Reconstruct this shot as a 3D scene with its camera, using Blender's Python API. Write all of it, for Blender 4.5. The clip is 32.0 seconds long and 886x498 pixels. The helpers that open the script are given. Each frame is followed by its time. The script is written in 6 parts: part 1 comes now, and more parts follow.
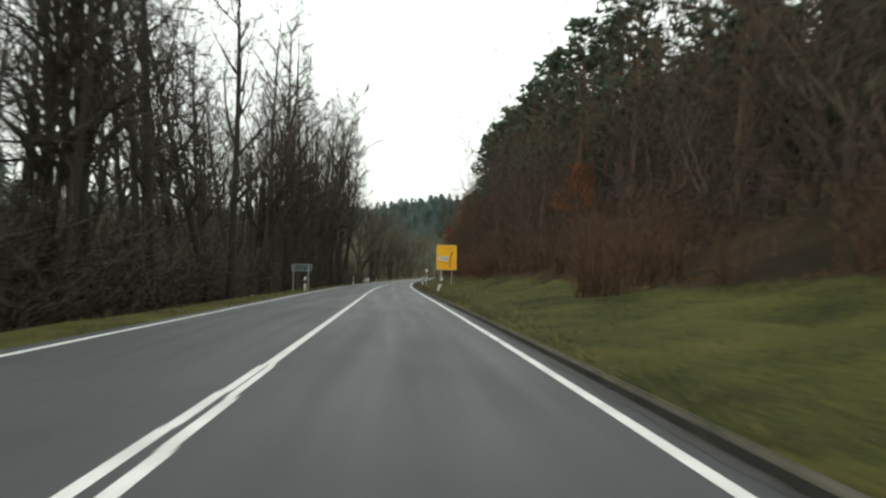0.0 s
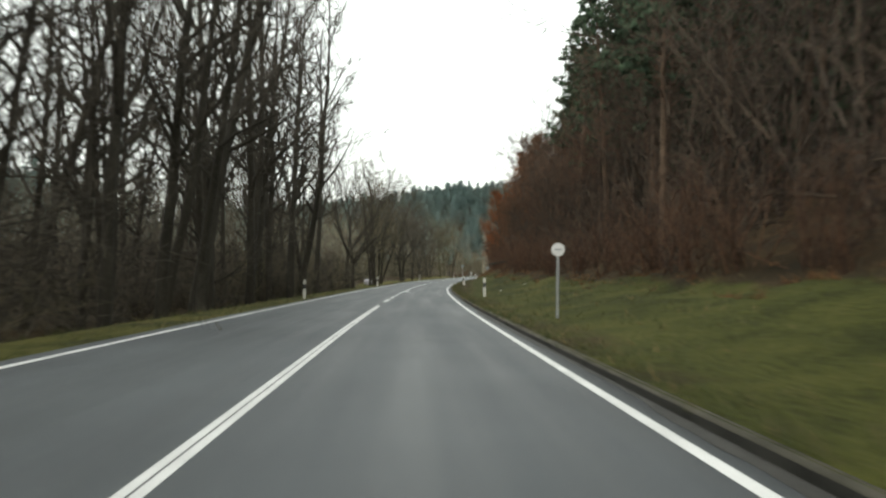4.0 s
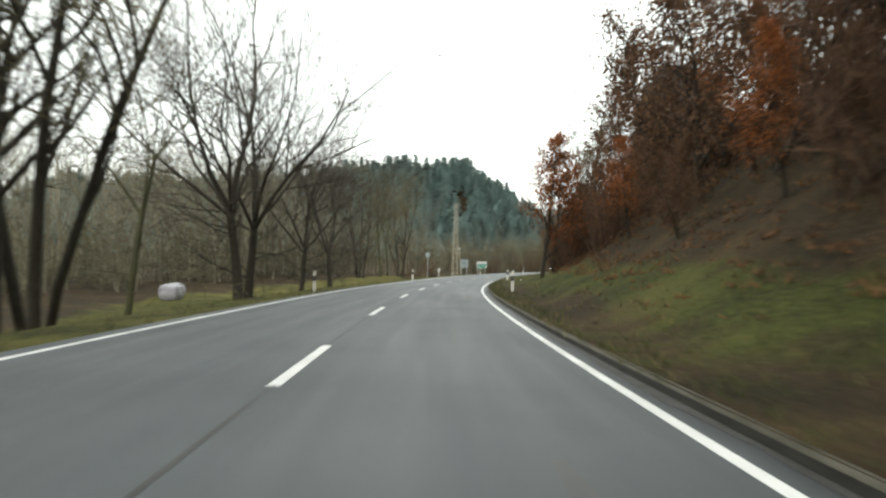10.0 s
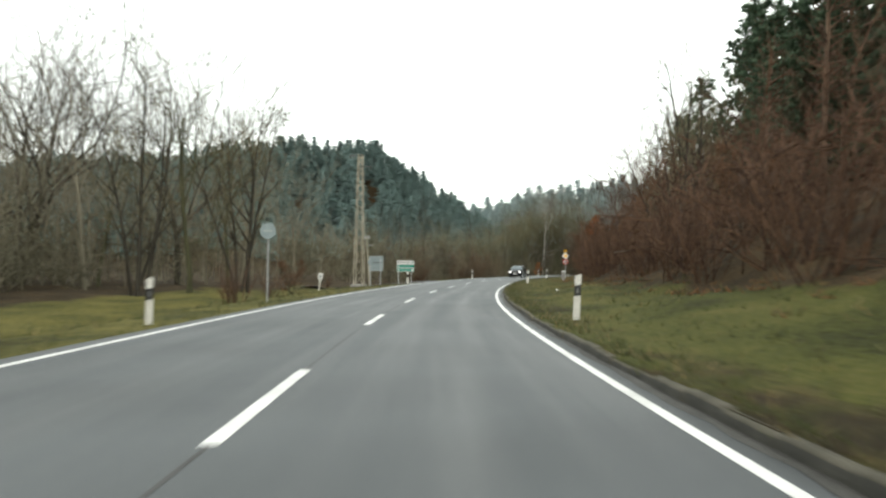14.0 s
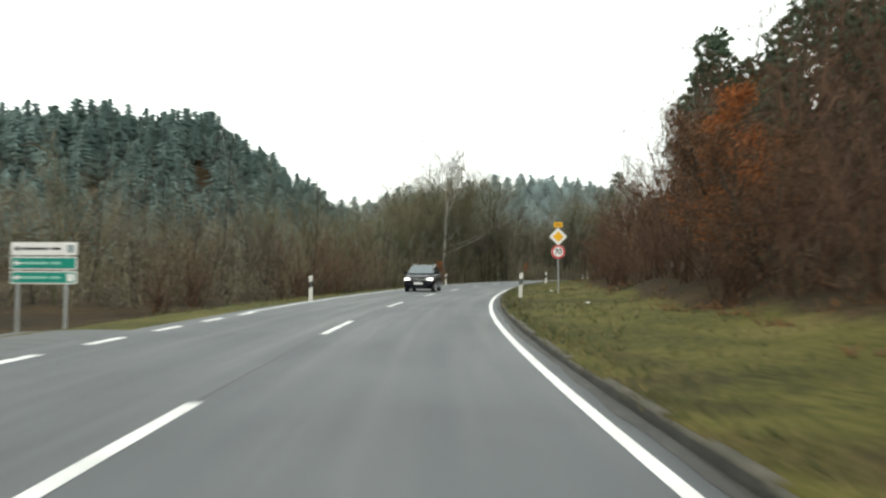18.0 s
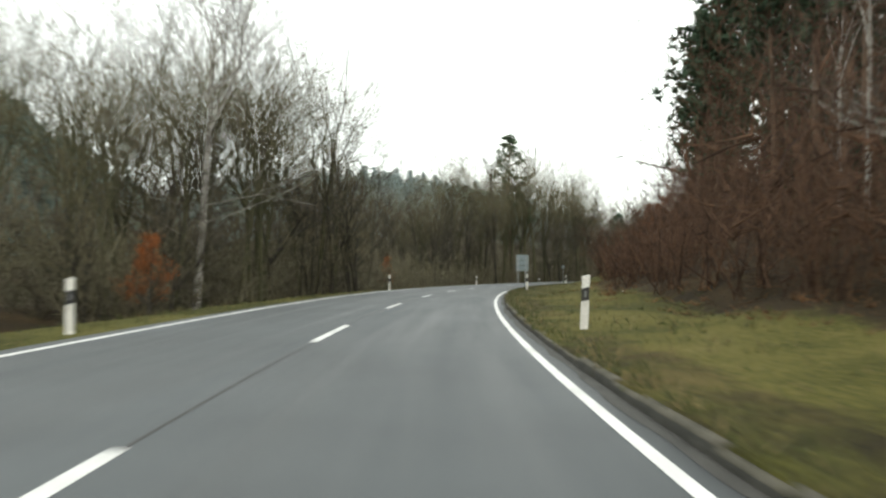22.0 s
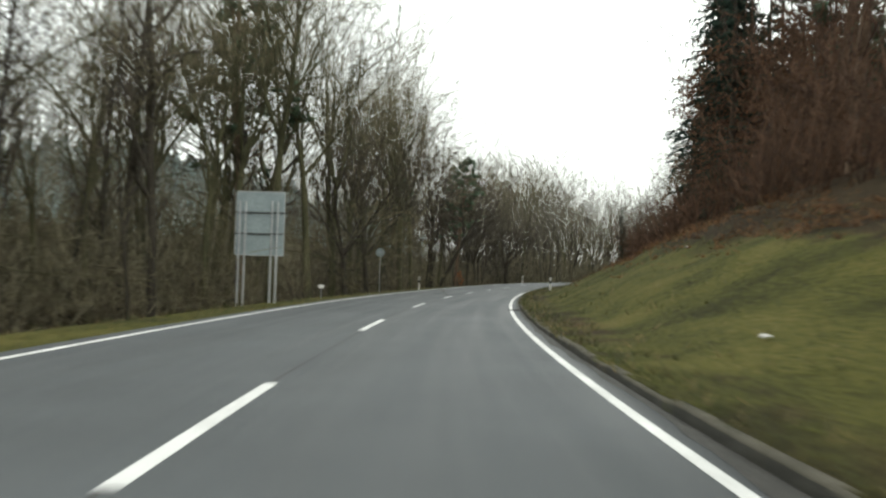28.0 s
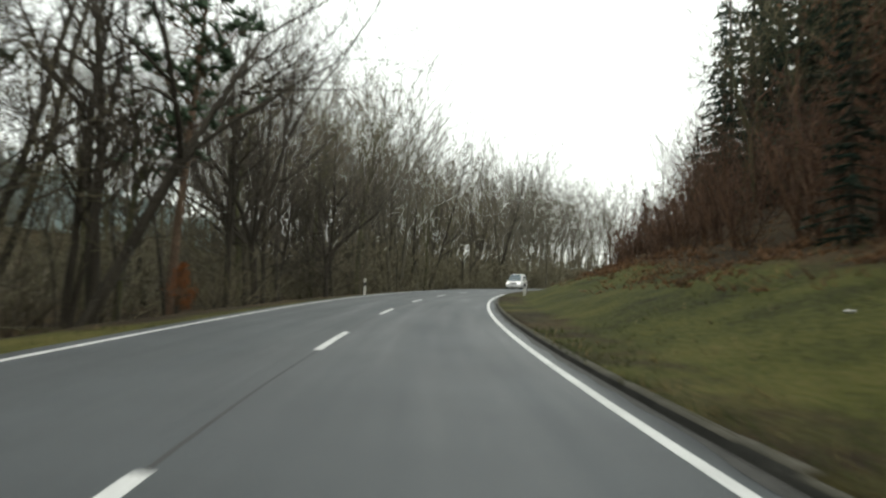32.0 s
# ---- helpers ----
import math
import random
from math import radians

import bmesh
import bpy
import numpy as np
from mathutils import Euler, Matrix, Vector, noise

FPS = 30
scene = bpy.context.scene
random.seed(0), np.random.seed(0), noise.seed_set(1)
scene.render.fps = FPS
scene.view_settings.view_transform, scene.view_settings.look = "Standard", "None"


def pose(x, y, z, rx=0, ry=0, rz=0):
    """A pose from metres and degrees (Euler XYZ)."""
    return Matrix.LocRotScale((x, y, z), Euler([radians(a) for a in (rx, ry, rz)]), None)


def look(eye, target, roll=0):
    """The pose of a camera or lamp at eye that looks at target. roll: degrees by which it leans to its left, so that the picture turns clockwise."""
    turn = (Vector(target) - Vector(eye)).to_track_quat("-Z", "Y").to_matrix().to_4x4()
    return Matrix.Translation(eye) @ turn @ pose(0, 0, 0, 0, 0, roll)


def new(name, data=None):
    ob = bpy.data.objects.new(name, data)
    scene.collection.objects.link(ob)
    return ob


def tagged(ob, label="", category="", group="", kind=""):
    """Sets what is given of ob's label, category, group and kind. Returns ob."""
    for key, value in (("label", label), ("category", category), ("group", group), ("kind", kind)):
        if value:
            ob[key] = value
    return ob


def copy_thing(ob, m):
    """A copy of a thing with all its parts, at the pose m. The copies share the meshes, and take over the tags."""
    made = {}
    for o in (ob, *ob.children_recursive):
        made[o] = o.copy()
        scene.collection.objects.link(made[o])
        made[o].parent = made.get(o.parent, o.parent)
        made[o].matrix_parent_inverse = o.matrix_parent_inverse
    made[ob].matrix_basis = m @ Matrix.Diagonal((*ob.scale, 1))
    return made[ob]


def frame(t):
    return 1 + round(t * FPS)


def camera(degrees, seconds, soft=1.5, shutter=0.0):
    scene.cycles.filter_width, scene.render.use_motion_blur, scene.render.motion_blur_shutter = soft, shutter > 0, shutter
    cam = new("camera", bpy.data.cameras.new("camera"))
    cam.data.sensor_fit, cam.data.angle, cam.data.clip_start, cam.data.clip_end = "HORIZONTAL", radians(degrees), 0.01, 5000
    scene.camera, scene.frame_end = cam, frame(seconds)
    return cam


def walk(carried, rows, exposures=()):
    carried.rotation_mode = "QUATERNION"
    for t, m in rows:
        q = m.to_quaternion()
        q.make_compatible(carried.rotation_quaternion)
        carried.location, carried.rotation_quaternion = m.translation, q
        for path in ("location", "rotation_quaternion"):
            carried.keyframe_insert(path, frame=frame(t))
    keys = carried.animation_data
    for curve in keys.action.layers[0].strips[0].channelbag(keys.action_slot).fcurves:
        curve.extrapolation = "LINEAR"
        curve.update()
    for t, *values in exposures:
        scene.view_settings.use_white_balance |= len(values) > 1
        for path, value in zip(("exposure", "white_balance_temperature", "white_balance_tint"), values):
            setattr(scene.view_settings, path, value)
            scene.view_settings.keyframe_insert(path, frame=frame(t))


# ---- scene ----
# ---- the camera and its drive, half a second a row ----
cam = camera(57.76, 32.0, soft=2.4, shutter=0.5)
PATH = [
    (0, (1.499, -18.510, 1.361), (2.120, -8.532, 1.584), 1.09),
    (0.5, (1.554, -9.731, 1.278), (2.107, 0.251, 1.515), 0.72),
    (1, (1.545, -0.951, 1.181), (2.016, 9.036, 1.416), 0.25),
    (1.5, (1.552, 7.834, 1.074), (2.002, 17.821, 1.291), 0.28),
    (2, (1.527, 16.616, 0.964), (1.947, 26.605, 1.163), 0.28),
    (2.5, (1.457, 25.382, 0.852), (1.851, 35.372, 1.071), 0.20),
    (3, (1.420, 34.089, 0.737), (1.830, 44.079, 0.940), 0.32),
    (3.5, (1.477, 42.735, 0.620), (1.963, 52.721, 0.831), 0.39),
    (4, (1.448, 51.398, 0.500), (1.916, 61.385, 0.707), 0.49),
    (4.5, (1.448, 60.073, 0.376), (1.891, 70.061, 0.579), 0.59),
    (5, (1.476, 68.705, 0.250), (1.901, 78.694, 0.449), 0.69),
    (5.5, (1.545, 77.240, 0.122), (1.970, 87.229, 0.317), 0.79),
    (6, (1.704, 85.671, -0.005), (2.171, 95.658, 0.206), 0.89),
    (6.5, (1.937, 94.051, -0.124), (2.463, 104.035, 0.085), 0.89),
    (7, (2.185, 102.393, -0.235), (2.836, 112.370, -0.039), 0.90),
    (7.5, (2.435, 110.678, -0.339), (3.175, 120.649, -0.147), 0.94),
    (8, (2.777, 118.895, -0.436), (3.640, 128.856, -0.251), 1.05),
    (8.5, (3.301, 127.032, -0.522), (4.260, 136.984, -0.332), 0.99),
    (9, (3.911, 135.084, -0.597), (4.966, 145.026, -0.394), 0.92),
    (9.5, (4.554, 143.041, -0.660), (5.706, 152.972, -0.463), 0.96),
    (10, (5.279, 150.902, -0.711), (6.527, 160.821, -0.509), 1.07),
    (10.5, (6.057, 158.654, -0.751), (7.412, 168.559, -0.528), 0.96),
    (11, (6.943, 166.343, -0.786), (8.419, 176.232, -0.572), 0.91),
    (11.5, (7.909, 174.008, -0.820), (9.525, 183.873, -0.589), 0.86),
    (12, (8.958, 181.709, -0.856), (10.709, 191.551, -0.600), 0.78),
    (12.5, (10.190, 189.521, -0.893), (12.075, 199.338, -0.648), 0.60),
    (13, (11.550, 197.308, -0.930), (13.584, 207.096, -0.674), 0.45),
    (13.5, (12.904, 204.958, -0.964), (15.092, 214.712, -0.711), 0.57),
    (14, (14.411, 212.503, -0.987), (16.779, 222.215, -0.713), 0.70),
    (14.5, (16.105, 219.979, -1.000), (18.720, 229.626, -0.681), 0.77),
    (15, (17.997, 227.403, -1.003), (20.873, 236.975, -0.690), 0.71),
    (15.5, (20.019, 234.784, -0.996), (23.119, 244.286, -0.681), 0.79),
    (16, (22.180, 242.254, -0.979), (25.458, 251.696, -0.655), 0.60),
    (16.5, (24.548, 249.783, -0.956), (27.991, 259.165, -0.626), 0.42),
    (17, (27.078, 257.265, -0.927), (30.668, 266.593, -0.591), 0.23),
    (17.5, (29.722, 264.596, -0.894), (33.450, 273.868, -0.552), 0.05),
    (18, (32.400, 271.780, -0.856), (36.332, 280.968, -0.511), 0.20),
    (18.5, (35.312, 278.887, -0.814), (39.434, 287.992, -0.492), 0.35),
    (19, (38.341, 285.933, -0.770), (42.691, 294.931, -0.443), 0.37),
    (19.5, (41.509, 292.904, -0.726), (46.092, 301.786, -0.392), 0.23),
    (20, (44.902, 299.849, -0.680), (49.673, 308.630, -0.320), 0.19),
    (20.5, (48.609, 306.820, -0.633), (53.593, 315.482, -0.287), 0.37),
    (21, (52.438, 313.673, -0.585), (57.639, 322.207, -0.231), 0.63),
    (21.5, (56.221, 320.241, -0.539), (61.619, 328.651, -0.179), 0.65),
    (22, (60.257, 326.611, -0.492), (65.930, 334.839, -0.146), 0.80),
    (22.5, (64.520, 332.960, -0.444), (70.397, 341.043, -0.096), 0.59),
    (23, (68.983, 339.203, -0.396), (75.073, 347.125, -0.030), 0.44),
    (23.5, (73.513, 345.305, -0.347), (79.791, 353.081, 0.024), 0.56),
    (24, (78.161, 351.300, -0.304), (84.625, 358.922, 0.047), 0.74),
    (24.5, (82.942, 357.231, -0.269), (89.576, 364.705, 0.079), 0.82),
    (25, (87.872, 363.131, -0.241), (94.658, 370.468, 0.107), 0.84),
    (25.5, (92.984, 368.948, -0.221), (99.933, 376.131, 0.126), 0.86),
    (26, (98.240, 374.616, -0.209), (105.363, 381.625, 0.137), 0.87),
    (26.5, (103.593, 380.080, -0.198), (110.879, 386.919, 0.164), 0.89),
    (27, (108.980, 385.388, -0.182), (116.424, 392.056, 0.173), 1.17),
    (27.5, (114.603, 390.678, -0.159), (122.187, 397.186, 0.210), 1.48),
    (28, (120.599, 396.032, -0.128), (128.361, 402.326, 0.247), 1.74),
    (28.5, (126.657, 401.194, -0.092), (134.565, 407.303, 0.284), 1.57),
    (29, (132.856, 406.144, -0.050), (140.898, 412.075, 0.345), 1.38),
    (29.5, (139.182, 410.929, -0.007), (147.359, 416.671, 0.397), 1.39),
    (30, (145.645, 415.553, 0.039), (153.993, 421.043, 0.454), 1.44),
    (30.5, (152.300, 420.011, 0.088), (160.819, 425.233, 0.491), 1.51),
    (31, (159.050, 424.250, 0.139), (167.718, 429.221, 0.556), 1.66),
    (31.5, (165.810, 428.206, 0.194), (174.628, 432.902, 0.636), 1.60),
    (32, (172.604, 431.957, 0.259), (181.562, 436.378, 0.724), 1.55),
]
walk(cam, [(t, look(eye, target, roll)) for t, eye, target, roll in PATH], [(0, -0.2), (3.5, 0.08), (6, 0.22), (9, 0.28), (11, 0.34), (13, 0.26), (14.5, 0.2), (19, 0.22), (22, 0.22), (26, 0.26), (29, 0.16), (32, 0.08)])

# curvature (1/100 m, to the right) and grade (percent) of the road, and the half widths to its edge lines
KNODE_S = [-80, -40, -20, 0, 20, 40, 60, 80, 100, 120, 140, 160, 180, 200, 220, 240, 260, 280, 300, 320, 340, 360, 380, 400, 420, 440, 460, 480, 500, 520, 540, 560, 580, 600, 620, 640, 660, 680, 700, 720, 740, 820]
KNODES = [0, -0.218, -0.117, -0.009, -0.022, 0.051, 0.031, 0.084, 0.037, 0.132, 0.152, 0.139, 0.178, 0.237, 0.167, 0.313, 0.249, 0.268, 0.431, 0.264, 0.331, 0.313, 0.3, 0.369, 0.251, 0.368, 0.332, 0.264, 0.276, 0.344, 0.36, 0.36, 0.36, 0.36, 0.36, 0.36, 0.36, 0.36, 0.36, 0.36, 0.36, 0]
GNODE_S = [-80, -40, 0, 40, 80, 120, 160, 200, 240, 280, 320, 360, 400, 440, 480, 520, 560, 600, 640, 680, 720, 820]
GNODES = [0, -0.441, -1.202, -1.355, -1.525, -1.124, -0.437, -0.479, 0.213, 0.555, 0.604, 0.637, 0.101, 0.506, 0.652, 1.321, 0.985, 0.671, 0.485, 0.393, 0.355, 0]
WL, WR = 3.571, 3.444
DASH = 3.049

# ---- world and light: a bright overcast sky, a wide weak sun ----
SUN_UP, SUN_TURN = radians(38), radians(200)
world = bpy.data.worlds.new("overcast_sky")
scene.world = world
world.use_nodes = True
wn, wl = world.node_tree.nodes, world.node_tree.links
sky = wn.new("ShaderNodeTexSky")
sky.sky_type = "NISHITA"
sky.sun_disc = False
sky.sun_elevation, sky.sun_rotation = SUN_UP, SUN_TURN
sky.dust_density, sky.ozone_density, sky.air_density = 4.0, 1.0, 1.0
veil = wn.new("ShaderNodeMix")
veil.data_type = "RGBA"
veil.inputs[0].default_value = 0.82
veil.inputs[7].default_value = (11.05, 11.6, 10.7, 1.0)
wl.new(sky.outputs[0], veil.inputs[6])
wl.new(veil.outputs[2], wn["Background"].inputs[0])
wn["Background"].inputs[1].default_value = 0.16
sun = new("sun", bpy.data.lights.new("sun", "SUN"))
sun.data.energy, sun.data.angle, sun.data.color = 0.6, radians(30), (1.0, 0.97, 0.93)
sun.matrix_world = look((0, 0, 50), (math.sin(SUN_TURN) * -50 * math.cos(SUN_UP), math.cos(SUN_TURN) * -50 * math.cos(SUN_UP), 50 - 50 * math.sin(SUN_UP)))


# ---- materials ----
def material(name, dark, light, size=1.0, rough=0.85, bump=0.3, fine=12.0, metal=0.0, island=0.0, spec=0.3, stretch=(1, 1, 1), mid=None):
    """Two scales of noise between two colours, fine grain in the relief; island: how much loose pieces differ."""
    m = bpy.data.materials.new(name)
    m.use_nodes = True
    n, l = m.node_tree.nodes, m.node_tree.links
    b = n["Principled BSDF"]
    co, mp = n.new("ShaderNodeTexCoord"), n.new("ShaderNodeMapping")
    mp.inputs["Scale"].default_value = stretch
    l.new(co.outputs["Object"], mp.inputs[0])
    big, small = n.new("ShaderNodeTexNoise"), n.new("ShaderNodeTexNoise")
    big.inputs["Scale"].default_value, big.inputs["Detail"].default_value = size, 4
    small.inputs["Scale"].default_value, small.inputs["Detail"].default_value = size * fine, 3
    for t in (big, small):
        l.new(mp.outputs[0], t.inputs[0])
    mix = n.new("ShaderNodeMath")
    mix.operation = "MULTIPLY_ADD"
    mix.inputs[1].default_value = 0.45
    l.new(small.outputs[0], mix.inputs[0])
    half = n.new("ShaderNodeMath")
    half.operation = "MULTIPLY"
    half.inputs[1].default_value = 0.55
    l.new(big.outputs[0], half.inputs[0])
    l.new(half.outputs[0], mix.inputs[2])
    last = mix.outputs[0]
    if island:
        geo, add = n.new("ShaderNodeNewGeometry"), n.new("ShaderNodeMath")
        add.operation = "MULTIPLY_ADD"
        add.inputs[1].default_value = island
        l.new(geo.outputs["Random Per Island"], add.inputs[0])
        sub = n.new("ShaderNodeMath")
        sub.operation = "SUBTRACT"
        sub.inputs[1].default_value = island / 2
        l.new(last, sub.inputs[0])
        l.new(sub.outputs[0], add.inputs[2])
        last = add.outputs[0]
    ramp = n.new("ShaderNodeValToRGB")
    ramp.color_ramp.elements[0].position, ramp.color_ramp.elements[1].position = 0.34, 0.66
    ramp.color_ramp.elements[0].color, ramp.color_ramp.elements[1].color = (*dark, 1), (*light, 1)
    if mid:
        ramp.color_ramp.elements.new(0.5).color = (*mid, 1)
    l.new(last, ramp.inputs[0])
    l.new(ramp.outputs[0], b.inputs["Base Color"])
    b.inputs["Roughness"].default_value, b.inputs["Metallic"].default_value = rough, metal
    b.inputs["Specular IOR Level"].default_value = spec
    if bump:
        bp = n.new("ShaderNodeBump")
        bp.inputs["Strength"].default_value = bump
        bp.inputs["Distance"].default_value = 0.03
        l.new(small.outputs[0], bp.inputs["Height"])
        l.new(bp.outputs[0], b.inputs["Normal"])
    return m


def plain(name, colour, rough=0.5, metal=0.0, spec=0.5, glow=0.0):
    m = bpy.data.materials.new(name)
    m.use_nodes = True
    b = m.node_tree.nodes["Principled BSDF"]
    b.inputs["Base Color"].default_value = (*colour, 1)
    b.inputs["Roughness"].default_value, b.inputs["Metallic"].default_value = rough, metal
    b.inputs["Specular IOR Level"].default_value = spec
    if glow:
        b.inputs["Emission Color"].default_value, b.inputs["Emission Strength"].default_value = (*colour, 1), glow
    return m


BARK = material("bark", (0.022, 0.0195, 0.0145), (0.064, 0.057, 0.043), 1.6, 0.95, 0.6, 14, stretch=(1, 1, 0.3))
BARK_MOSS = material("mossy_bark", (0.034, 0.036, 0.018), (0.105, 0.104, 0.055), 1.2, 0.95, 0.6, 14, stretch=(1, 1, 0.3))
BARK_PINE = material("pine_bark", (0.06, 0.042, 0.03), (0.22, 0.15, 0.1), 1.3, 0.95, 0.6, 12, stretch=(1, 1, 0.4))
BARK_BIRCH = material("birch_bark", (0.12, 0.11, 0.1), (0.55, 0.53, 0.48), 2.2, 0.8, 0.3, 6, stretch=(1, 1, 1.6))
TWIG = material("grey_brown_twigs", (0.036, 0.0305, 0.023), (0.098, 0.083, 0.062), 0.3, 0.95, 0, 8, island=0.5)
TWIG_OLIVE = material("olive_twigs", (0.075, 0.067, 0.038), (0.19, 0.168, 0.098), 0.3, 0.95, 0, 8, island=0.5)
TWIG_PALE = material("pale_twigs", (0.05, 0.043, 0.036), (0.135, 0.113, 0.094), 0.3, 0.95, 0, 8, island=0.5)
TWIG_BROWN = material("brown_twigs", (0.035, 0.026, 0.019), (0.1, 0.074, 0.053), 0.25, 0.95, 0, 8, island=0.6)
THICKET = material("olive_brown_undergrowth", (0.08, 0.073, 0.046), (0.155, 0.14, 0.09), 0.3, 0.95, 0, 8, island=0.3)
TWIG_RED = material("red_brown_twigs", (0.045, 0.0252, 0.0158), (0.124, 0.069, 0.041), 0.25, 0.95, 0, 8, island=0.6)
LEAF_RUST = material("rusty_leaves", (0.14, 0.046, 0.014), (0.42, 0.15, 0.045), 0.4, 0.8, 0, 6, island=0.7)
LEAF_BROWN = material("brown_leaves", (0.085, 0.046, 0.026), (0.21, 0.118, 0.066), 0.4, 0.8, 0, 6, island=0.7)
NEEDLE = material("pine_needles", (0.045, 0.076, 0.046), (0.105, 0.165, 0.097), 0.4, 0.8, 0, 6, island=0.5)
NEEDLE_BLUE = material("spruce_needles", (0.018, 0.035, 0.027), (0.045, 0.08, 0.06), 0.2, 0.85, 0, 6, island=0.5)
def let_through(m, share):
    """Thin needles and leaves pass on a share of the light that falls on them."""
    n, l = m.node_tree.nodes, m.node_tree.links
    b, out = n["Principled BSDF"], n["Material Output"]
    thin, mix = n.new("ShaderNodeBsdfTranslucent"), n.new("ShaderNodeMixShader")
    l.new(b.inputs["Base Color"].links[0].from_socket, thin.inputs[0])
    mix.inputs[0].default_value = share
    l.new(b.outputs[0], mix.inputs[1])
    l.new(thin.outputs[0], mix.inputs[2])
    l.new(mix.outputs[0], out.inputs[0])
    return m


# Distance haze is put into these needle colours, paler for the far ridge.
NEEDLE_FAR = material("hazed_spruce_needles", (0.19, 0.275, 0.26), (0.27, 0.375, 0.355), 0.05, 0.9, 0, 6, island=0.12)
NEEDLE_HAZY = material("haze_paled_spruce_needles", (0.4, 0.5, 0.5), (0.48, 0.58, 0.58), 0.05, 0.9, 0, 6, island=0.15)
# Haze across the valley is mixed into this paler base colour.
WOODS_FAR = material("hazed_bare_woods", (0.14, 0.126, 0.09), (0.235, 0.213, 0.155), 0.05, 0.95, 0, 6, island=0.25)
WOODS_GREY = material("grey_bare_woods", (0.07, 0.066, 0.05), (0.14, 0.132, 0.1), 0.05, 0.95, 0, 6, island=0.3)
for m in (NEEDLE_FAR, NEEDLE_HAZY, NEEDLE, NEEDLE_BLUE, LEAF_RUST, LEAF_BROWN):
    let_through(m, 0.4)
KERB = material("mossy_concrete_kerb", (0.026, 0.025, 0.016), (0.105, 0.096, 0.074), 1.5, 0.9, 0.5, 14)
# Dirt and the shade of the upright side are both in this darker colour.
KERB_FACE = material("dirty_shaded_kerb_face", (0.012, 0.012, 0.009), (0.05, 0.048, 0.04), 1.7, 0.75, 0.5, 12)
CONCRETE = material("concrete", (0.22, 0.21, 0.2), (0.42, 0.41, 0.39), 3, 0.9, 0.3, 10)
STEEL = material("galvanised_steel", (0.32, 0.34, 0.35), (0.5, 0.52, 0.53), 4, 0.5, 0.05, 10, metal=0.4, spec=0.5)
LATTICE = material("weathered_lattice_steel", (0.34, 0.31, 0.24), (0.55, 0.5, 0.4), 3, 0.7, 0.1, 8, metal=0.1)
POST_WHITE = material("dirty_white_plastic", (0.5, 0.49, 0.44), (0.8, 0.79, 0.75), 3, 0.5, 0.05, 6)
POST_BLACK = plain("black_plastic", (0.015, 0.015, 0.016), 0.5)
REFLECTOR = plain("pale_reflector", (0.2, 0.205, 0.205), 0.25)
PAINT = material("white_road_paint", (0.5, 0.5, 0.49), (0.78, 0.78, 0.77), 1.1, 0.7, 0.15, 30, spec=0.3)
TAR = material("dark_tar_seam", (0.022, 0.022, 0.022), (0.05, 0.05, 0.05), 2, 0.6, 0.2, 10)
ROCK = material("dark_rock", (0.03, 0.028, 0.025), (0.12, 0.11, 0.095), 0.6, 0.95, 0.8, 8)
LITTER = material("pale_litter", (0.6, 0.6, 0.58), (0.8, 0.8, 0.78), 4, 0.6, 0, 4)
SIGN_YELLOW = material("yellow_sign_sheet", (0.78, 0.4, 0.005), (0.85, 0.46, 0.01), 0.8, 0.45, 0, 8)
SIGN_WHITE = material("white_sign_sheet", (0.68, 0.68, 0.67), (0.78, 0.78, 0.77), 0.8, 0.45, 0, 8)
SIGN_GREEN = material("green_sign_sheet", (0.0, 0.2, 0.15), (0.01, 0.25, 0.19), 0.8, 0.45, 0, 8)
SIGN_RED = plain("red_sign_sheet", (0.55, 0.02, 0.025), 0.45)
SIGN_BLACK = plain("black_sign_sheet", (0.02, 0.02, 0.02), 0.5)
SIGN_GREY = material("grey_sign_back", (0.2, 0.25, 0.26), (0.3, 0.36, 0.37), 1.2, 0.6, 0.03, 8, metal=0.2)


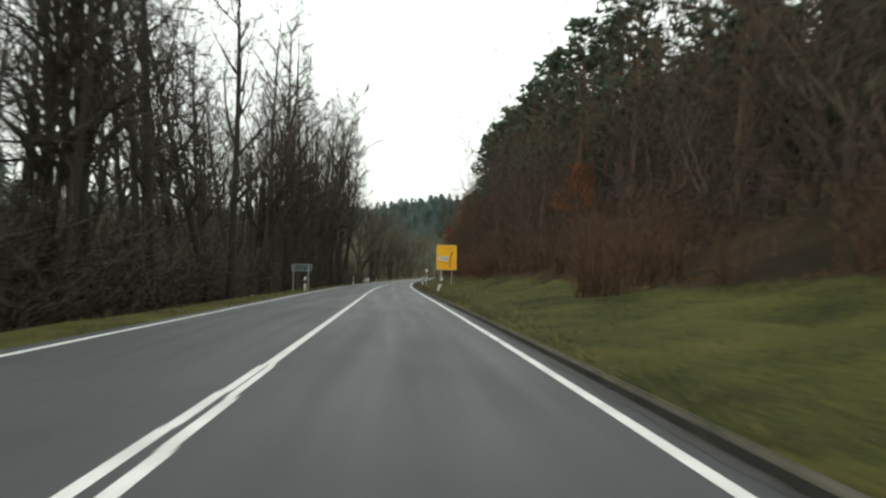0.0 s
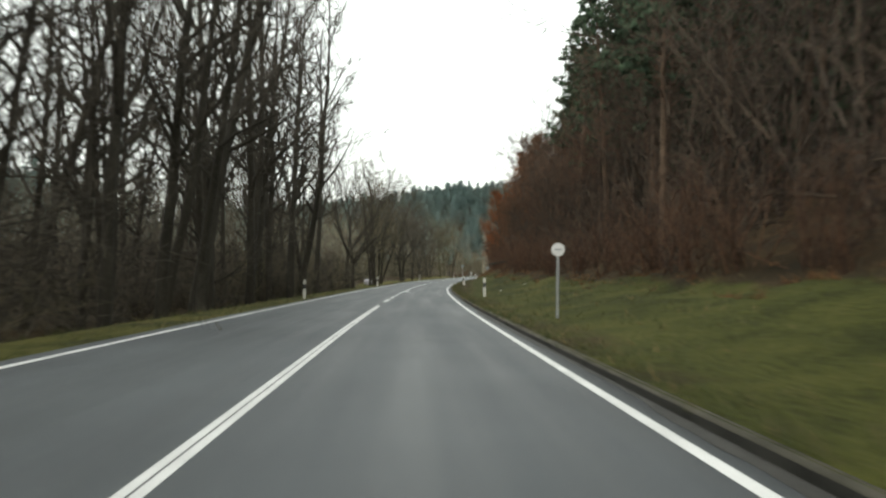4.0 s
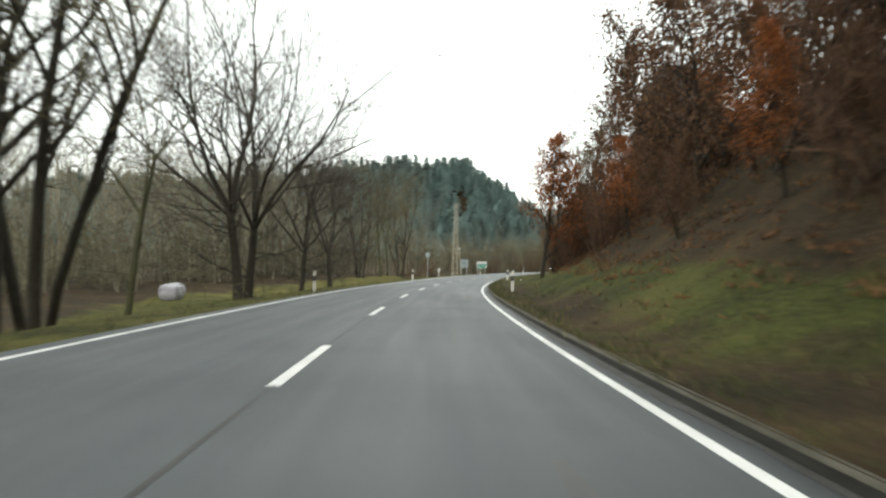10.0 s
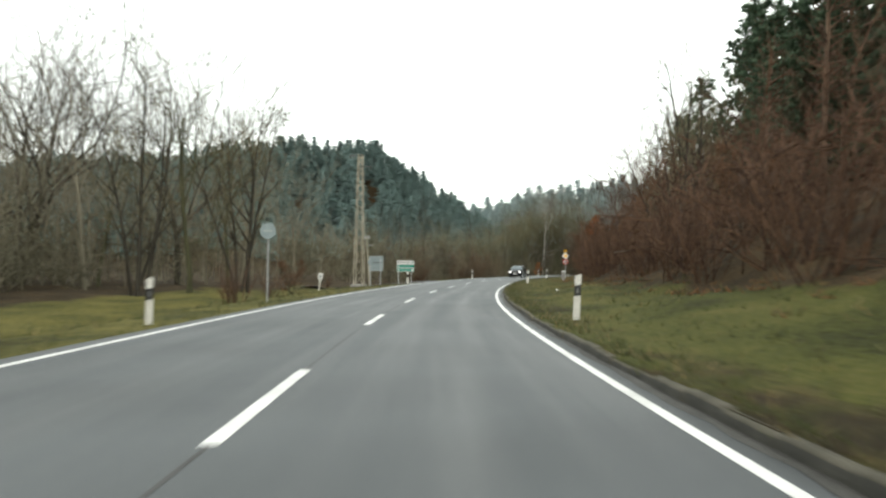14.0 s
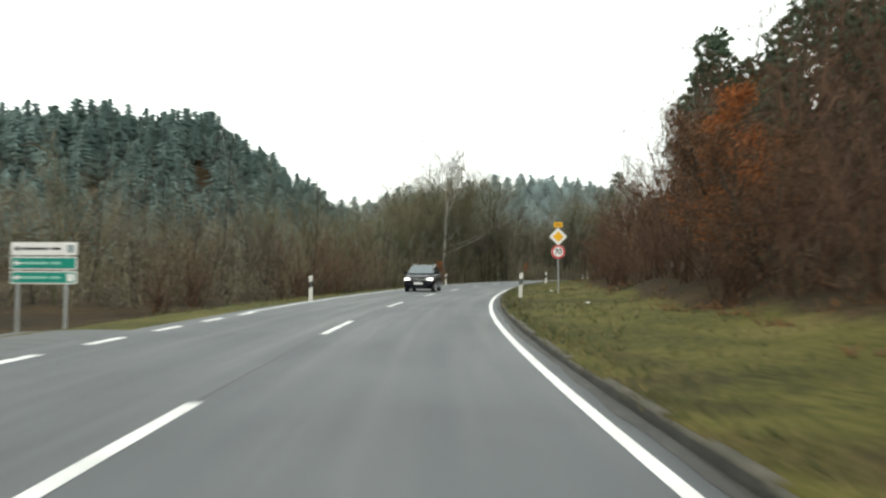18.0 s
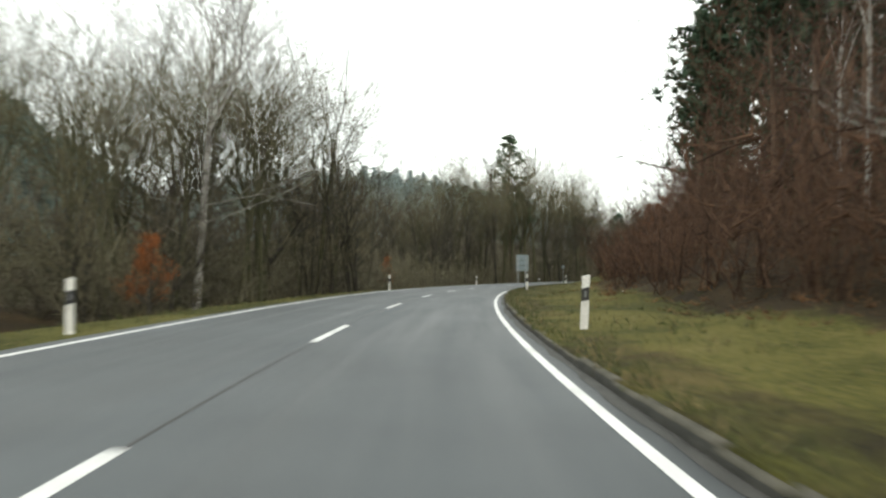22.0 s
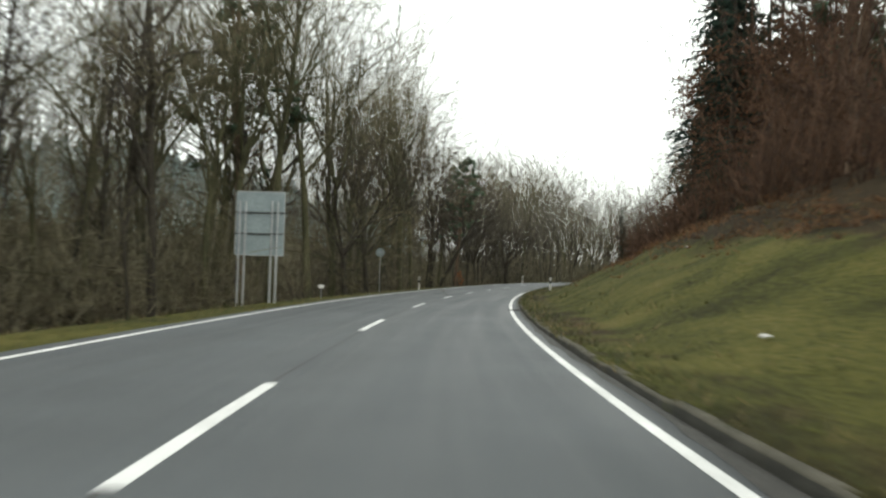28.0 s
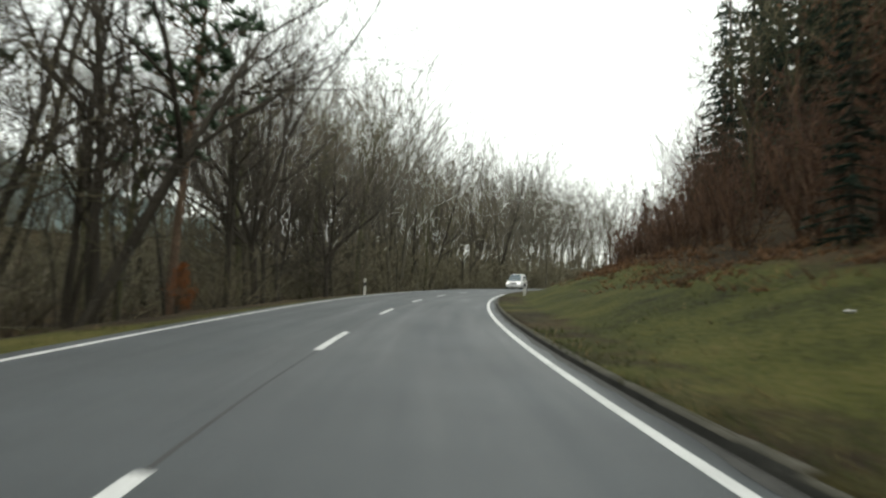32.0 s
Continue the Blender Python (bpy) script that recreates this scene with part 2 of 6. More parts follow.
def asphalt_material():
    """Grey asphalt: aggregate grain, blotches, darker worn bands along the wheel tracks. u runs across the road in metres, v along it."""
    m = material("asphalt", (0.043, 0.049, 0.053), (0.076, 0.085, 0.091), 0.35, 0.62, 0.25, 220, spec=0.45)
    n, l = m.node_tree.nodes, m.node_tree.links
    b = n["Principled BSDF"]
    ramp = [x for x in n if x.type == "VALTORGB"][0]
    uv, sep = n.new("ShaderNodeUVMap"), n.new("ShaderNodeSeparateXYZ")
    uv.uv_map = "road"
    l.new(uv.outputs[0], sep.inputs[0])
    wob = n.new("ShaderNodeTexNoise")
    mp = n.new("ShaderNodeMapping")
    mp.inputs["Scale"].default_value = (1.6, 0.06, 1)
    l.new(uv.outputs[0], mp.inputs[0])
    l.new(mp.outputs[0], wob.inputs[0])
    wob.inputs["Scale"].default_value, wob.inputs["Detail"].default_value = 1.0, 3
    dim = n.new("ShaderNodeMapRange")
    dim.inputs[1].default_value, dim.inputs[2].default_value = 0.3, 0.7
    dim.inputs[3].default_value, dim.inputs[4].default_value = 0.82, 1.14
    l.new(wob.outputs[0], dim.inputs[0])
    mul = n.new("ShaderNodeMix")
    mul.data_type, mul.blend_type = "RGBA", "MULTIPLY"
    mul.inputs[0].default_value = 1.0
    l.new(ramp.outputs[0], mul.inputs[6])
    l.new(dim.outputs[0], mul.inputs[7])
    gut = n.new("ShaderNodeMapRange")  # grime along the gutter beside the kerb
    gut.inputs[1].default_value, gut.inputs[2].default_value = WR + 0.08, WR + 0.34
    gut.inputs[3].default_value, gut.inputs[4].default_value = 1.0, 0.5
    l.new(sep.outputs[0], gut.inputs[0])
    mul2 = n.new("ShaderNodeMix")
    mul2.data_type, mul2.blend_type = "RGBA", "MULTIPLY"
    mul2.inputs[0].default_value = 1.0
    l.new(mul.outputs[2], mul2.inputs[6])
    l.new(gut.outputs[0], mul2.inputs[7])
    skew = n.new("ShaderNodeMath")  # newer, darker surfacing ends at a slanting joint
    skew.operation = "MULTIPLY_ADD"
    skew.inputs[1].default_value = 0.55
    l.new(sep.outputs[0], skew.inputs[0])
    l.new(sep.outputs[1], skew.inputs[2])
    joint = n.new("ShaderNodeMapRange")
    joint.inputs[1].default_value, joint.inputs[2].default_value = 9.1, 9.5
    joint.inputs[3].default_value, joint.inputs[4].default_value = 0.72, 1.0
    l.new(skew.outputs[0], joint.inputs[0])
    mul3 = n.new("ShaderNodeMix")
    mul3.data_type, mul3.blend_type = "RGBA", "MULTIPLY"
    mul3.inputs[0].default_value = 1.0
    l.new(mul2.outputs[2], mul3.inputs[6])
    l.new(joint.outputs[0], mul3.inputs[7])
    l.new(mul3.outputs[2], b.inputs["Base Color"])
    rr = n.new("ShaderNodeMapRange")
    rr.inputs[1].default_value, rr.inputs[2].default_value = 0.3, 0.7
    rr.inputs[3].default_value, rr.inputs[4].default_value = 0.5, 0.72
    l.new(wob.outputs[0], rr.inputs[0])
    l.new(rr.outputs[0], b.inputs["Roughness"])
    return m


ASPHALT = asphalt_material()


def ground_material():
    """Grass beside the road, brown leaf litter under the woods, by a painted-in share (attribute woods) and noise."""
    m = bpy.data.materials.new("grass_and_leaf_litter")
    m.use_nodes = True
    n, l = m.node_tree.nodes, m.node_tree.links
    b = n["Principled BSDF"]
    co = n.new("ShaderNodeTexCoord")

    def noise_at(scale, detail=4):
        t = n.new("ShaderNodeTexNoise")
        t.inputs["Scale"].default_value, t.inputs["Detail"].default_value = scale, detail
        l.new(co.outputs["Object"], t.inputs[0])
        return t.outputs[0]

    def ramp(fac, *stops):
        r = n.new("ShaderNodeValToRGB")
        r.color_ramp.elements[0].position, r.color_ramp.elements[0].color = stops[0][0], (*stops[0][1], 1)
        r.color_ramp.elements[1].position, r.color_ramp.elements[1].color = stops[-1][0], (*stops[-1][1], 1)
        for p, c in stops[1:-1]:
            r.color_ramp.elements.new(p).color = (*c, 1)
        l.new(fac, r.inputs[0])
        return r.outputs[0]

    patch, grain = noise_at(0.35), noise_at(9.0, 6)
    blend = n.new("ShaderNodeMath")
    blend.operation = "MULTIPLY_ADD"
    blend.inputs[1].default_value = 0.5
    l.new(grain, blend.inputs[0])
    h = n.new("ShaderNodeMath")
    h.operation = "MULTIPLY"
    h.inputs[1].default_value = 0.5
    l.new(patch, h.inputs[0])
    l.new(h.outputs[0], blend.inputs[2])
    grass = ramp(blend.outputs[0], (0.36, (0.006, 0.007, 0.002)), (0.46, (0.014, 0.023, 0.003)), (0.55, (0.028, 0.042, 0.0055)), (0.66, (0.05, 0.052, 0.012)))
    sere = ramp(blend.outputs[0], (0.36, (0.02, 0.019, 0.005)), (0.46, (0.054, 0.053, 0.011)), (0.55, (0.094, 0.085, 0.02)), (0.66, (0.13, 0.104, 0.037)))
    dry = n.new("ShaderNodeAttribute")
    dry.attribute_name = "dry"
    turf = n.new("ShaderNodeMix")
    turf.data_type = "RGBA"
    l.new(dry.outputs["Fac"], turf.inputs[0])
    l.new(grass, turf.inputs[6])
    l.new(sere, turf.inputs[7])
    grass = turf.outputs[2]
    litter = ramp(blend.outputs[0], (0.34, (0.01, 0.008, 0.004)), (0.5, (0.031, 0.021, 0.0095)), (0.66, (0.07, 0.045, 0.019)))
    at = n.new("ShaderNodeAttribute")
    at.attribute_name = "woods"
    wob = n.new("ShaderNodeMath")
    wob.operation = "MULTIPLY_ADD"
    wob.inputs[1].default_value = 0.9
    l.new(noise_at(0.9, 5), wob.inputs[0])
    l.new(at.outputs["Fac"], wob.inputs[2])
    cut = n.new("ShaderNodeMapRange")
    cut.inputs[1].default_value, cut.inputs[2].default_value = 0.75, 1.05
    l.new(wob.outputs[0], cut.inputs[0])
    mix = n.new("ShaderNodeMix")
    mix.data_type = "RGBA"
    l.new(cut.outputs[0], mix.inputs[0])
    l.new(grass, mix.inputs[6])
    l.new(litter, mix.inputs[7])
    l.new(mix.outputs[2], b.inputs["Base Color"])
    b.inputs["Roughness"].default_value = 0.95
    b.inputs["Specular IOR Level"].default_value = 0.15
    bp = n.new("ShaderNodeBump")
    bp.inputs["Strength"].default_value, bp.inputs["Distance"].default_value = 0.7, 0.08
    l.new(grain, bp.inputs["Height"])
    l.new(bp.outputs[0], b.inputs["Normal"])
    return m


GROUND = ground_material()
GUTTER = material("gutter_dirt", (0.012, 0.011, 0.009), (0.045, 0.042, 0.036), 3.0, 0.7, 0.5, 8, spec=0.4)
GRASS = material("grass_blades", (0.022, 0.03, 0.0065), (0.075, 0.074, 0.022), 0.4, 0.8, 0, 10, island=0.5, mid=(0.04, 0.052, 0.011))
GRASS_DRY = material("dry_grass_blades", (0.075, 0.056, 0.022), (0.19, 0.145, 0.065), 0.4, 0.8, 0, 10, island=0.5)


# ---- small mesh helpers ----
def part(name, bm, mat, parent, label=""):
    """Links a bmesh, or a ready mesh, as one object under a thing or a part."""
    if isinstance(bm, bmesh.types.BMesh):
        me = bpy.data.meshes.new(name)
        bm.normal_update()
        bm.to_mesh(me)
        bm.free()
    else:
        me = bm
    if mat and not me.materials:
        me.materials.append(mat)
    ob = new(name, me)
    if parent:
        ob.parent = parent
    return tagged(ob, label) if label else ob


def mesh_np(name, verts, faces, smooth=False):
    """A mesh from arrays: verts n x 3, faces m x 3 or m x 4."""
    verts, faces = np.asarray(verts, np.float32), np.asarray(faces, np.int32)
    me = bpy.data.meshes.new(name)
    k = faces.shape[1]
    me.vertices.add(len(verts))
    me.vertices.foreach_set("co", verts.ravel())
    me.loops.add(faces.size)
    me.loops.foreach_set("vertex_index", faces.ravel())
    me.polygons.add(len(faces))
    me.polygons.foreach_set("loop_start", np.arange(0, faces.size, k, dtype=np.int32))
    me.polygons.foreach_set("loop_total", np.full(len(faces), k, np.int32))
    if smooth:
        me.polygons.foreach_set("use_smooth", np.ones(len(faces), bool))
    me.update(calc_edges=True)
    return me


def box(bm, size, at=(0, 0, 0), bevel=0.0, turn=None):
    """Adds a box of that size, centred at a place; bevelled edges."""
    m = Matrix.Translation(at) @ (turn or Matrix()) @ Matrix.Diagonal((*size, 1))
    made = bmesh.ops.create_cube(bm, size=1, matrix=m)["verts"]
    if bevel:
        edges = list({e for v in made for e in v.link_edges})
        bmesh.ops.bevel(bm, geom=edges, offset=bevel, segments=1, affect="EDGES")
    return bm


def rod(bm, a, b, r0, r1=None, sides=8):
    """Adds a closed tapered rod from a to b."""
    a, b = Vector(a), Vector(b)
    d = b - a
    m = Matrix.Translation((a + b) / 2) @ d.to_track_quat("Z", "Y").to_matrix().to_4x4()
    bmesh.ops.create_cone(bm, cap_ends=True, segments=sides, radius1=r0, radius2=r0 if r1 is None else r1, depth=d.length, matrix=m)
    return bm


def thing(name, at, turn=0.0, label="", category="", group="", kind="", z=None):
    """An Empty at the base of a thing."""
    ob = new(name)
    ob.matrix_world = Matrix.Translation(at) @ Matrix.Rotation(turn, 4, "Z")
    return tagged(ob, label, category, group, kind)


# ---- the line of the road: arc length s along its centre line, offset to the right ----
SG = np.arange(-1500.0, 2500.0, 1.0)
_k = np.interp(SG, KNODE_S, KNODES) * 0.01
_g = np.interp(SG, GNODE_S, GNODES) * 0.01
_i0 = 1500
HD = np.cumsum(_k)
HD -= HD[_i0]
RX, RY, RZ = np.cumsum(np.sin(HD)), np.cumsum(np.cos(HD)), np.cumsum(_g)
RX, RY, RZ = RX - RX[_i0], RY - RY[_i0], RZ - RZ[_i0]


def road_xy(s, off):
    """World x and y of a place given along and across the road, and the road's heading there."""
    h = np.interp(s, SG, HD)
    return np.interp(s, SG, RX) + off * np.cos(h), np.interp(s, SG, RY) - off * np.sin(h), h


def smooth(x, a, b):
    t = np.clip((np.asarray(x, float) - a) / (b - a), 0, 1)
    return t * t * (3 - 2 * t)


VERGE = [(-100, 8.5), (1, 8.5), (5, 5.5), (12, 5.8), (18, 8.0), (45, 6.8), (60, 5.8), (95, 6.5), (120, 6.0), (165, 3.0), (190, 4.0), (215, 5.0), (240, 5.0), (290, 4.5), (330, 4.6), (390, 4.6), (410, 6.5), (428, 8.0), (445, 8.6), (480, 7.3), (510, 6.6), (560, 7.0), (600, 7.5)]
BANK = [(-100, 0.10), (30, 0.11), (60, 0.17), (95, 0.14), (120, 0.16), (165, 0.5), (190, 0.42), (215, 0.22), (240, 0.12), (290, 0.04), (390, 0.05), (410, 0.1), (428, 0.15), (440, 0.24), (450, 0.38), (463, 0.47), (475, 0.43), (484, 0.37), (500, 0.32), (520, 0.31), (600, 0.25)]
SLOPE = [(-100, 0.42), (60, 0.42), (120, 0.42), (165, 0.75), (200, 0.7), (240, 0.42), (330, 0.3), (410, 0.4), (600, 0.42)]
TREE_LINE = [(439, -99), (440, 9), (450, 10.8), (470, 14), (490, 16.3), (500, 17.5), (520, 19.5), (540, 20.3), (575, 19.2), (600, 18.8), (601, -99)]
HILLS = [(-150, 520, 90, 60, 14), (-60, 522, 80, 58, 19), (30, 525, 65, 58, 26), (85, 565, 60, 65, 29), (140, 650, 65, 80, 41), (560, 1170, 330, 200, 92), (300, 1150, 170, 170, 36), (-170, 260, 90, 190, 26), (-150, 20, 80, 150, 24)]


def ground_z(s, off):
    """Height of the ground: verge, bank and hillside on the inner side, falling meadow and far hills on the outer side."""
    s, off = np.broadcast_arrays(np.asarray(s, float), np.asarray(off, float))
    z = np.interp(s, SG, RZ)
    b = np.maximum(off - (WR + 0.75), 0)
    vw = np.interp(s, *zip(*VERGE))
    rise = np.interp(s, *zip(*BANK))
    steep = np.interp(s, *zip(*SLOPE))
    wav = 0.25 * np.sin(s * 0.31 + off * 0.7) + 0.2 * np.sin(s * 0.83 - off * 0.4) + 0.12 * np.sin(s * 1.7 + off * 1.9)
    right = 0.1 + 1.15 * rise * np.clip(b - 1.1, 0, vw - 1.1) + 0.03 * np.minimum(b, 1.1) + steep * np.clip(b - vw, 0, 26) + 0.2 * np.clip(b - vw - 26, 0, 200)
    right = right + wav * smooth(b, 0.8, 6) * 0.6
    a = np.maximum(-off - (WL + 0.45), 0)
    drop = np.interp(s, [-50, 100, 180, 230, 260, 300, 400, 560], [1.0, 1.0, 1.3, 0.9, 0.45, 0.6, 1.1, 1.2])
    left = -0.02 - 0.1 * smooth(a, 0, 1.6) - drop * smooth(a, 1.6, 7) + wav * smooth(a, 2, 10) * 0.7
    x, y, _ = road_xy(s, off)
    hill = 0
    for hx, hy, rx, ry, h in HILLS:
        hill = hill + h * np.exp(-((x - hx) / rx) ** 2 - ((y - hy) / ry) ** 2) * (1 if h > 60 else 1 - smooth(s, 455, 540))
    left = left + hill * smooth(a, 50, 150)
    return z + np.where(off > 0, right, left)


def tree_line(s):
    return float(np.interp(s, *zip(*TREE_LINE)))


def spot(s, off, sink=0.0):
    x, y, h = road_xy(s, off)
    return Vector((float(x), float(y), float(ground_z(s, off)) - sink))


def on_road(s, off, up=0.0):
    x, y, h = road_xy(s, off)
    return Vector((float(x), float(y), float(np.interp(s, SG, RZ)) + up))


def heading(s):
    """The turn about z that makes local +y look along the road."""
    return -float(np.interp(s, SG, HD))


def ribbon(name, s_values, profile, mat, parent, label="", uv=False, kind=""):
    """A strip along the road: profile is a list of (offset, height over the road), joined row by row."""
    s_values = np.asarray(s_values, float)
    off, up = np.array(profile, float).T
    x, y, _ = road_xy(s_values[:, None], off[None])
    z = np.interp(s_values, SG, RZ)[:, None] + up[None]
    v = np.stack([x, y, z], -1).reshape(-1, 3)
    r, c = len(s_values), len(off)
    i = (np.arange(r - 1)[:, None] * c + np.arange(c - 1)[None]).ravel()
    f = np.stack([i, i + 1, i + c + 1, i + c], 1)
    me = mesh_np(name, v, f, smooth=True)
    if uv:
        lay = me.uv_layers.new(name="road")
        co = np.stack(np.broadcast_arrays(off[None], s_values[:, None]), -1).reshape(-1, 2)
        lay.data.foreach_set("uv", co[f.ravel()].astype(np.float32).ravel())
    return part(name, me, mat, parent, label)


# ---- ground, road, kerb and markings ----
S_ROWS = np.concatenate([[-1400, -900, -500, -250, -150, -100], np.arange(-70, 640, 3.0), [660, 700, 760, 840, 950, 1150, 1500, 2000, 2400]])
L_OFF = [-2600, -1500, -900, -650, -500, -420, -360, -320, -285, -255, -230, -205, -185, -165, -148, -132, -118, -104, -92, -80, -70, -60, -52, -45, -39, -33, -28, -24, -20.5, -17.5, -15, -13, -11.5, -10.2, -9, -8, -7.2, -6.5, -5.9, -5.4, -4.9, -4.5, -WL - 0.40]
R_OFF = [WR + 0.392, WR + 0.75, WR + 1.1, WR + 1.5, WR + 2, WR + 2.6, WR + 3.3, WR + 4, WR + 4.8, WR + 5.6, WR + 6.5, WR + 7.5, WR + 8.6, WR + 10, WR + 11.5, WR + 13.5, WR + 16, WR + 19, WR + 23, WR + 28, WR + 34, WR + 42, WR + 52, WR + 65, WR + 80, 110, 130, 180, 300, 800, 2600]
offs = np.array(L_OFF + [-2.0, 0.0, WR + 0.385] + R_OFF)
gx, gy, _ = road_xy(S_ROWS[:, None], offs[None])
gz = ground_z(S_ROWS[:, None], offs[None])
for k in range(-4, 0):  # the high ground inside the bend runs on to the horizon in one direction
    gx[:, k], gy[:, k] = gx[:, -5] + 0.707 * (offs[k] - 130), gy[:, -5] - 0.707 * (offs[k] - 130)
gz[:, len(L_OFF):len(L_OFF) + 3] = np.interp(S_ROWS, SG, RZ)[:, None] - 0.12
gz[:, len(L_OFF) - 1] = np.interp(S_ROWS, SG, RZ) - 0.045
gz[:, len(L_OFF) + 3] = np.interp(S_ROWS, SG, RZ) + 0.112
lip = 0.025 * np.sin(S_ROWS * 1.9) + 0.02 * np.sin(S_ROWS * 0.7)
gx[:, len(L_OFF) + 3], gy[:, len(L_OFF) + 3], _ = road_xy(S_ROWS, WR + 0.405 + lip * 0.6)
rng = np.random.default_rng(3)
gz += rng.normal(0, 0.02, gz.shape) * ((offs < -WL - 1.5) | (offs > WR + 1.2))[None]
rr, cc = len(S_ROWS), len(offs)
gi = (np.arange(rr - 1)[:, None] * cc + np.arange(cc - 1)[None]).ravel()
gm = mesh_np("ground", np.stack([gx, gy, gz], -1).reshape(-1, 3), np.stack([gi, gi + 1, gi + cc + 1, gi + cc], 1), smooth=True)
woods = gm.attributes.new("woods", "FLOAT", "POINT")
bb = offs[None] - (WR + 0.75) - np.interp(S_ROWS, *zip(*VERGE))[:, None]
lw = np.interp(S_ROWS, [-50, 110, 130, 170, 200, 270, 300, 400, 420, 504, 514, 560], [3.0, 3.0, 5, 7, 14, 14, 5, 3.0, 2.8, 2.8, 0.2, 0.2])[:, None]
share = np.where(offs[None] > 0, smooth(bb, np.interp(S_ROWS, [-50, 420, 445, 510, 540], [-1.2, -1.2, -5.6, -4.6, -1.6])[:, None], 1.5), smooth(-offs[None] - WL - 0.5 - lw, -0.8, 2.0))
dirt = np.where(offs[None] > 0, (0.45 + 0.3 * np.sin(S_ROWS * 0.9)[:, None] ** 2) * (1 - smooth(offs[None] - WR - 0.75, 0.6, np.interp(S_ROWS, [100, 140, 205, 225, 250], [1.7, 3.0, 3.0, 2.0, 1.7])[:, None])) * np.interp(S_ROWS, [-50, 100, 135, 200, 214, 245, 430, 480], [0.55, 0.6, 1.25, 1.1, 0.75, 0.5, 0.7, 0.8])[:, None], 0)
woods.data.foreach_set("value", np.maximum(share, dirt).astype(np.float32).ravel())
dryness = gm.attributes.new("dry", "FLOAT", "POINT")
by_s = np.interp(S_ROWS, [-50, 100, 180, 230, 270, 410, 440, 480, 560], [0.5, 0.42, 0.4, 0.5, 0.95, 0.95, 0.75, 0.6, 0.45])[:, None]
meadow = (smooth(S_ROWS, 180, 205) * (1 - smooth(S_ROWS, 270, 290)))[:, None]
dryness.data.foreach_set("value", np.where(offs[None] > 0, by_s, np.maximum(0.8, meadow)).astype(np.float32).ravel())
ground = tagged(part("ground", gm, GROUND, None), "grass verges and leaf-littered wooded slopes", "ground", kind="structure")

ROAD_S = np.concatenate([[-1400, -700, -300], np.arange(-100, 660, 2.0), [700, 800, 1000, 1500, 2400]])
road = tagged(ribbon("road", ROAD_S, [(-WL - 0.42, -0.05), (-WL - 0.40, 0.0), (-WL, 0.0), (-2, 0.0), (0, 0.0), (2, 0.0), (WR, 0.0), (WR + 0.39, 0.0), (WR + 0.41, -0.05)], ASPHALT, None, uv=True), "grey two-lane asphalt country road", "road", kind="structure")


def stripe(name, s0, s1, off, width, label=""):
    rows = np.arange(s0, s1, 2.0)
    rows = np.append(rows[rows < s1 - 0.3], s1)
    return ribbon(name, rows, [(off - width / 2, 0.004), (off, 0.006), (off + width / 2, 0.004)], PAINT, road, label)


stripe("edge_line", -100, 640, WR, 0.12, "solid white edge line beside the kerb")
stripe("edge_line", -100, 278.6, -WL, 0.13, "solid white edge line beside the verge")
stripe("edge_line", 299, 640, -WL, 0.13, "solid white edge line beside the verge")
for i in range(7):
    stripe("edge_dash", 279.9 + 2.95 * i, 281.3 + 2.95 * i, -WL + 0.18, 0.2)
for s0, s1, off, wide in ((-100, -12.4, -0.12, 0.11), (-12.4, -10.6, -0.1, 0.11), (-10.6, -8.4, -0.075, 0.1), (-100, -13.2, 0.1, 0.12), (-13.2, -11.0, 0.075, 0.11), (-11.0, -8.4, 0.04, 0.09), (-8.4, 35, -0.02, 0.14), (35.2, 84.8, -0.025, 0.075), (35.2, 84.0, 0.07, 0.08)):
    stripe("centre_line", s0, s1, off, wide, "solid white no-passing line")
SHORT = [83.3 + 5.9 * i for i in range(11)]
for s0 in SHORT[1:]:
    if not 112 < s0 < 114:
        stripe("lane_dash", s0, s0 + 4.1, 0, 0.14)
for i in range(13, 53):
    stripe("lane_dash", DASH + 12 * i, DASH + 12 * i + 4.1, 0, 0.14)
for s0, o0 in ((112.8, 0.25), (148.0, 0.05)):  # arrows that send oncoming traffic back to its lane
    bm = bmesh.new()
    for pts in ([(s0 + 4.7, 0.16), (s0 + 4.7, -0.12), (s0 + 1.7, -0.12), (s0 + 1.2, 0.06)], [(s0 + 0.4, 0.2), (s0 + 2.3, -0.26), (s0 - 0.4, -0.36)]):
        bm.faces.new([bm.verts.new(on_road(s, o + o0, 0.005)) for s, o in pts])
    part("lane_arrow", bm, PAINT, road, "white return-to-lane arrow")
bm = bmesh.new()
for i in range(-2, 640):  # sealed seam along the centre between the dashes
    s0, s1 = float(i), float(i + 1)
    if i < 84:
        continue
    w0, w1 = [0.02 + 0.012 * noise.noise((s * 0.35, 3.1, 0)) for s in (s0, s1)]
    c0, c1 = [0.05 * noise.noise((s * 0.15, 7.7, 0)) for s in (s0, s1)]
    bm.faces.new([bm.verts.new(on_road(*q)) for q in ((s0, c0 - w0, 0.002), (s0, c0 + w0, 0.002), (s1, c1 + w1, 0.002), (s1, c1 - w1, 0.002))])
part("tar_seam", bm, TAR, road, "dark tar seam along the centre")

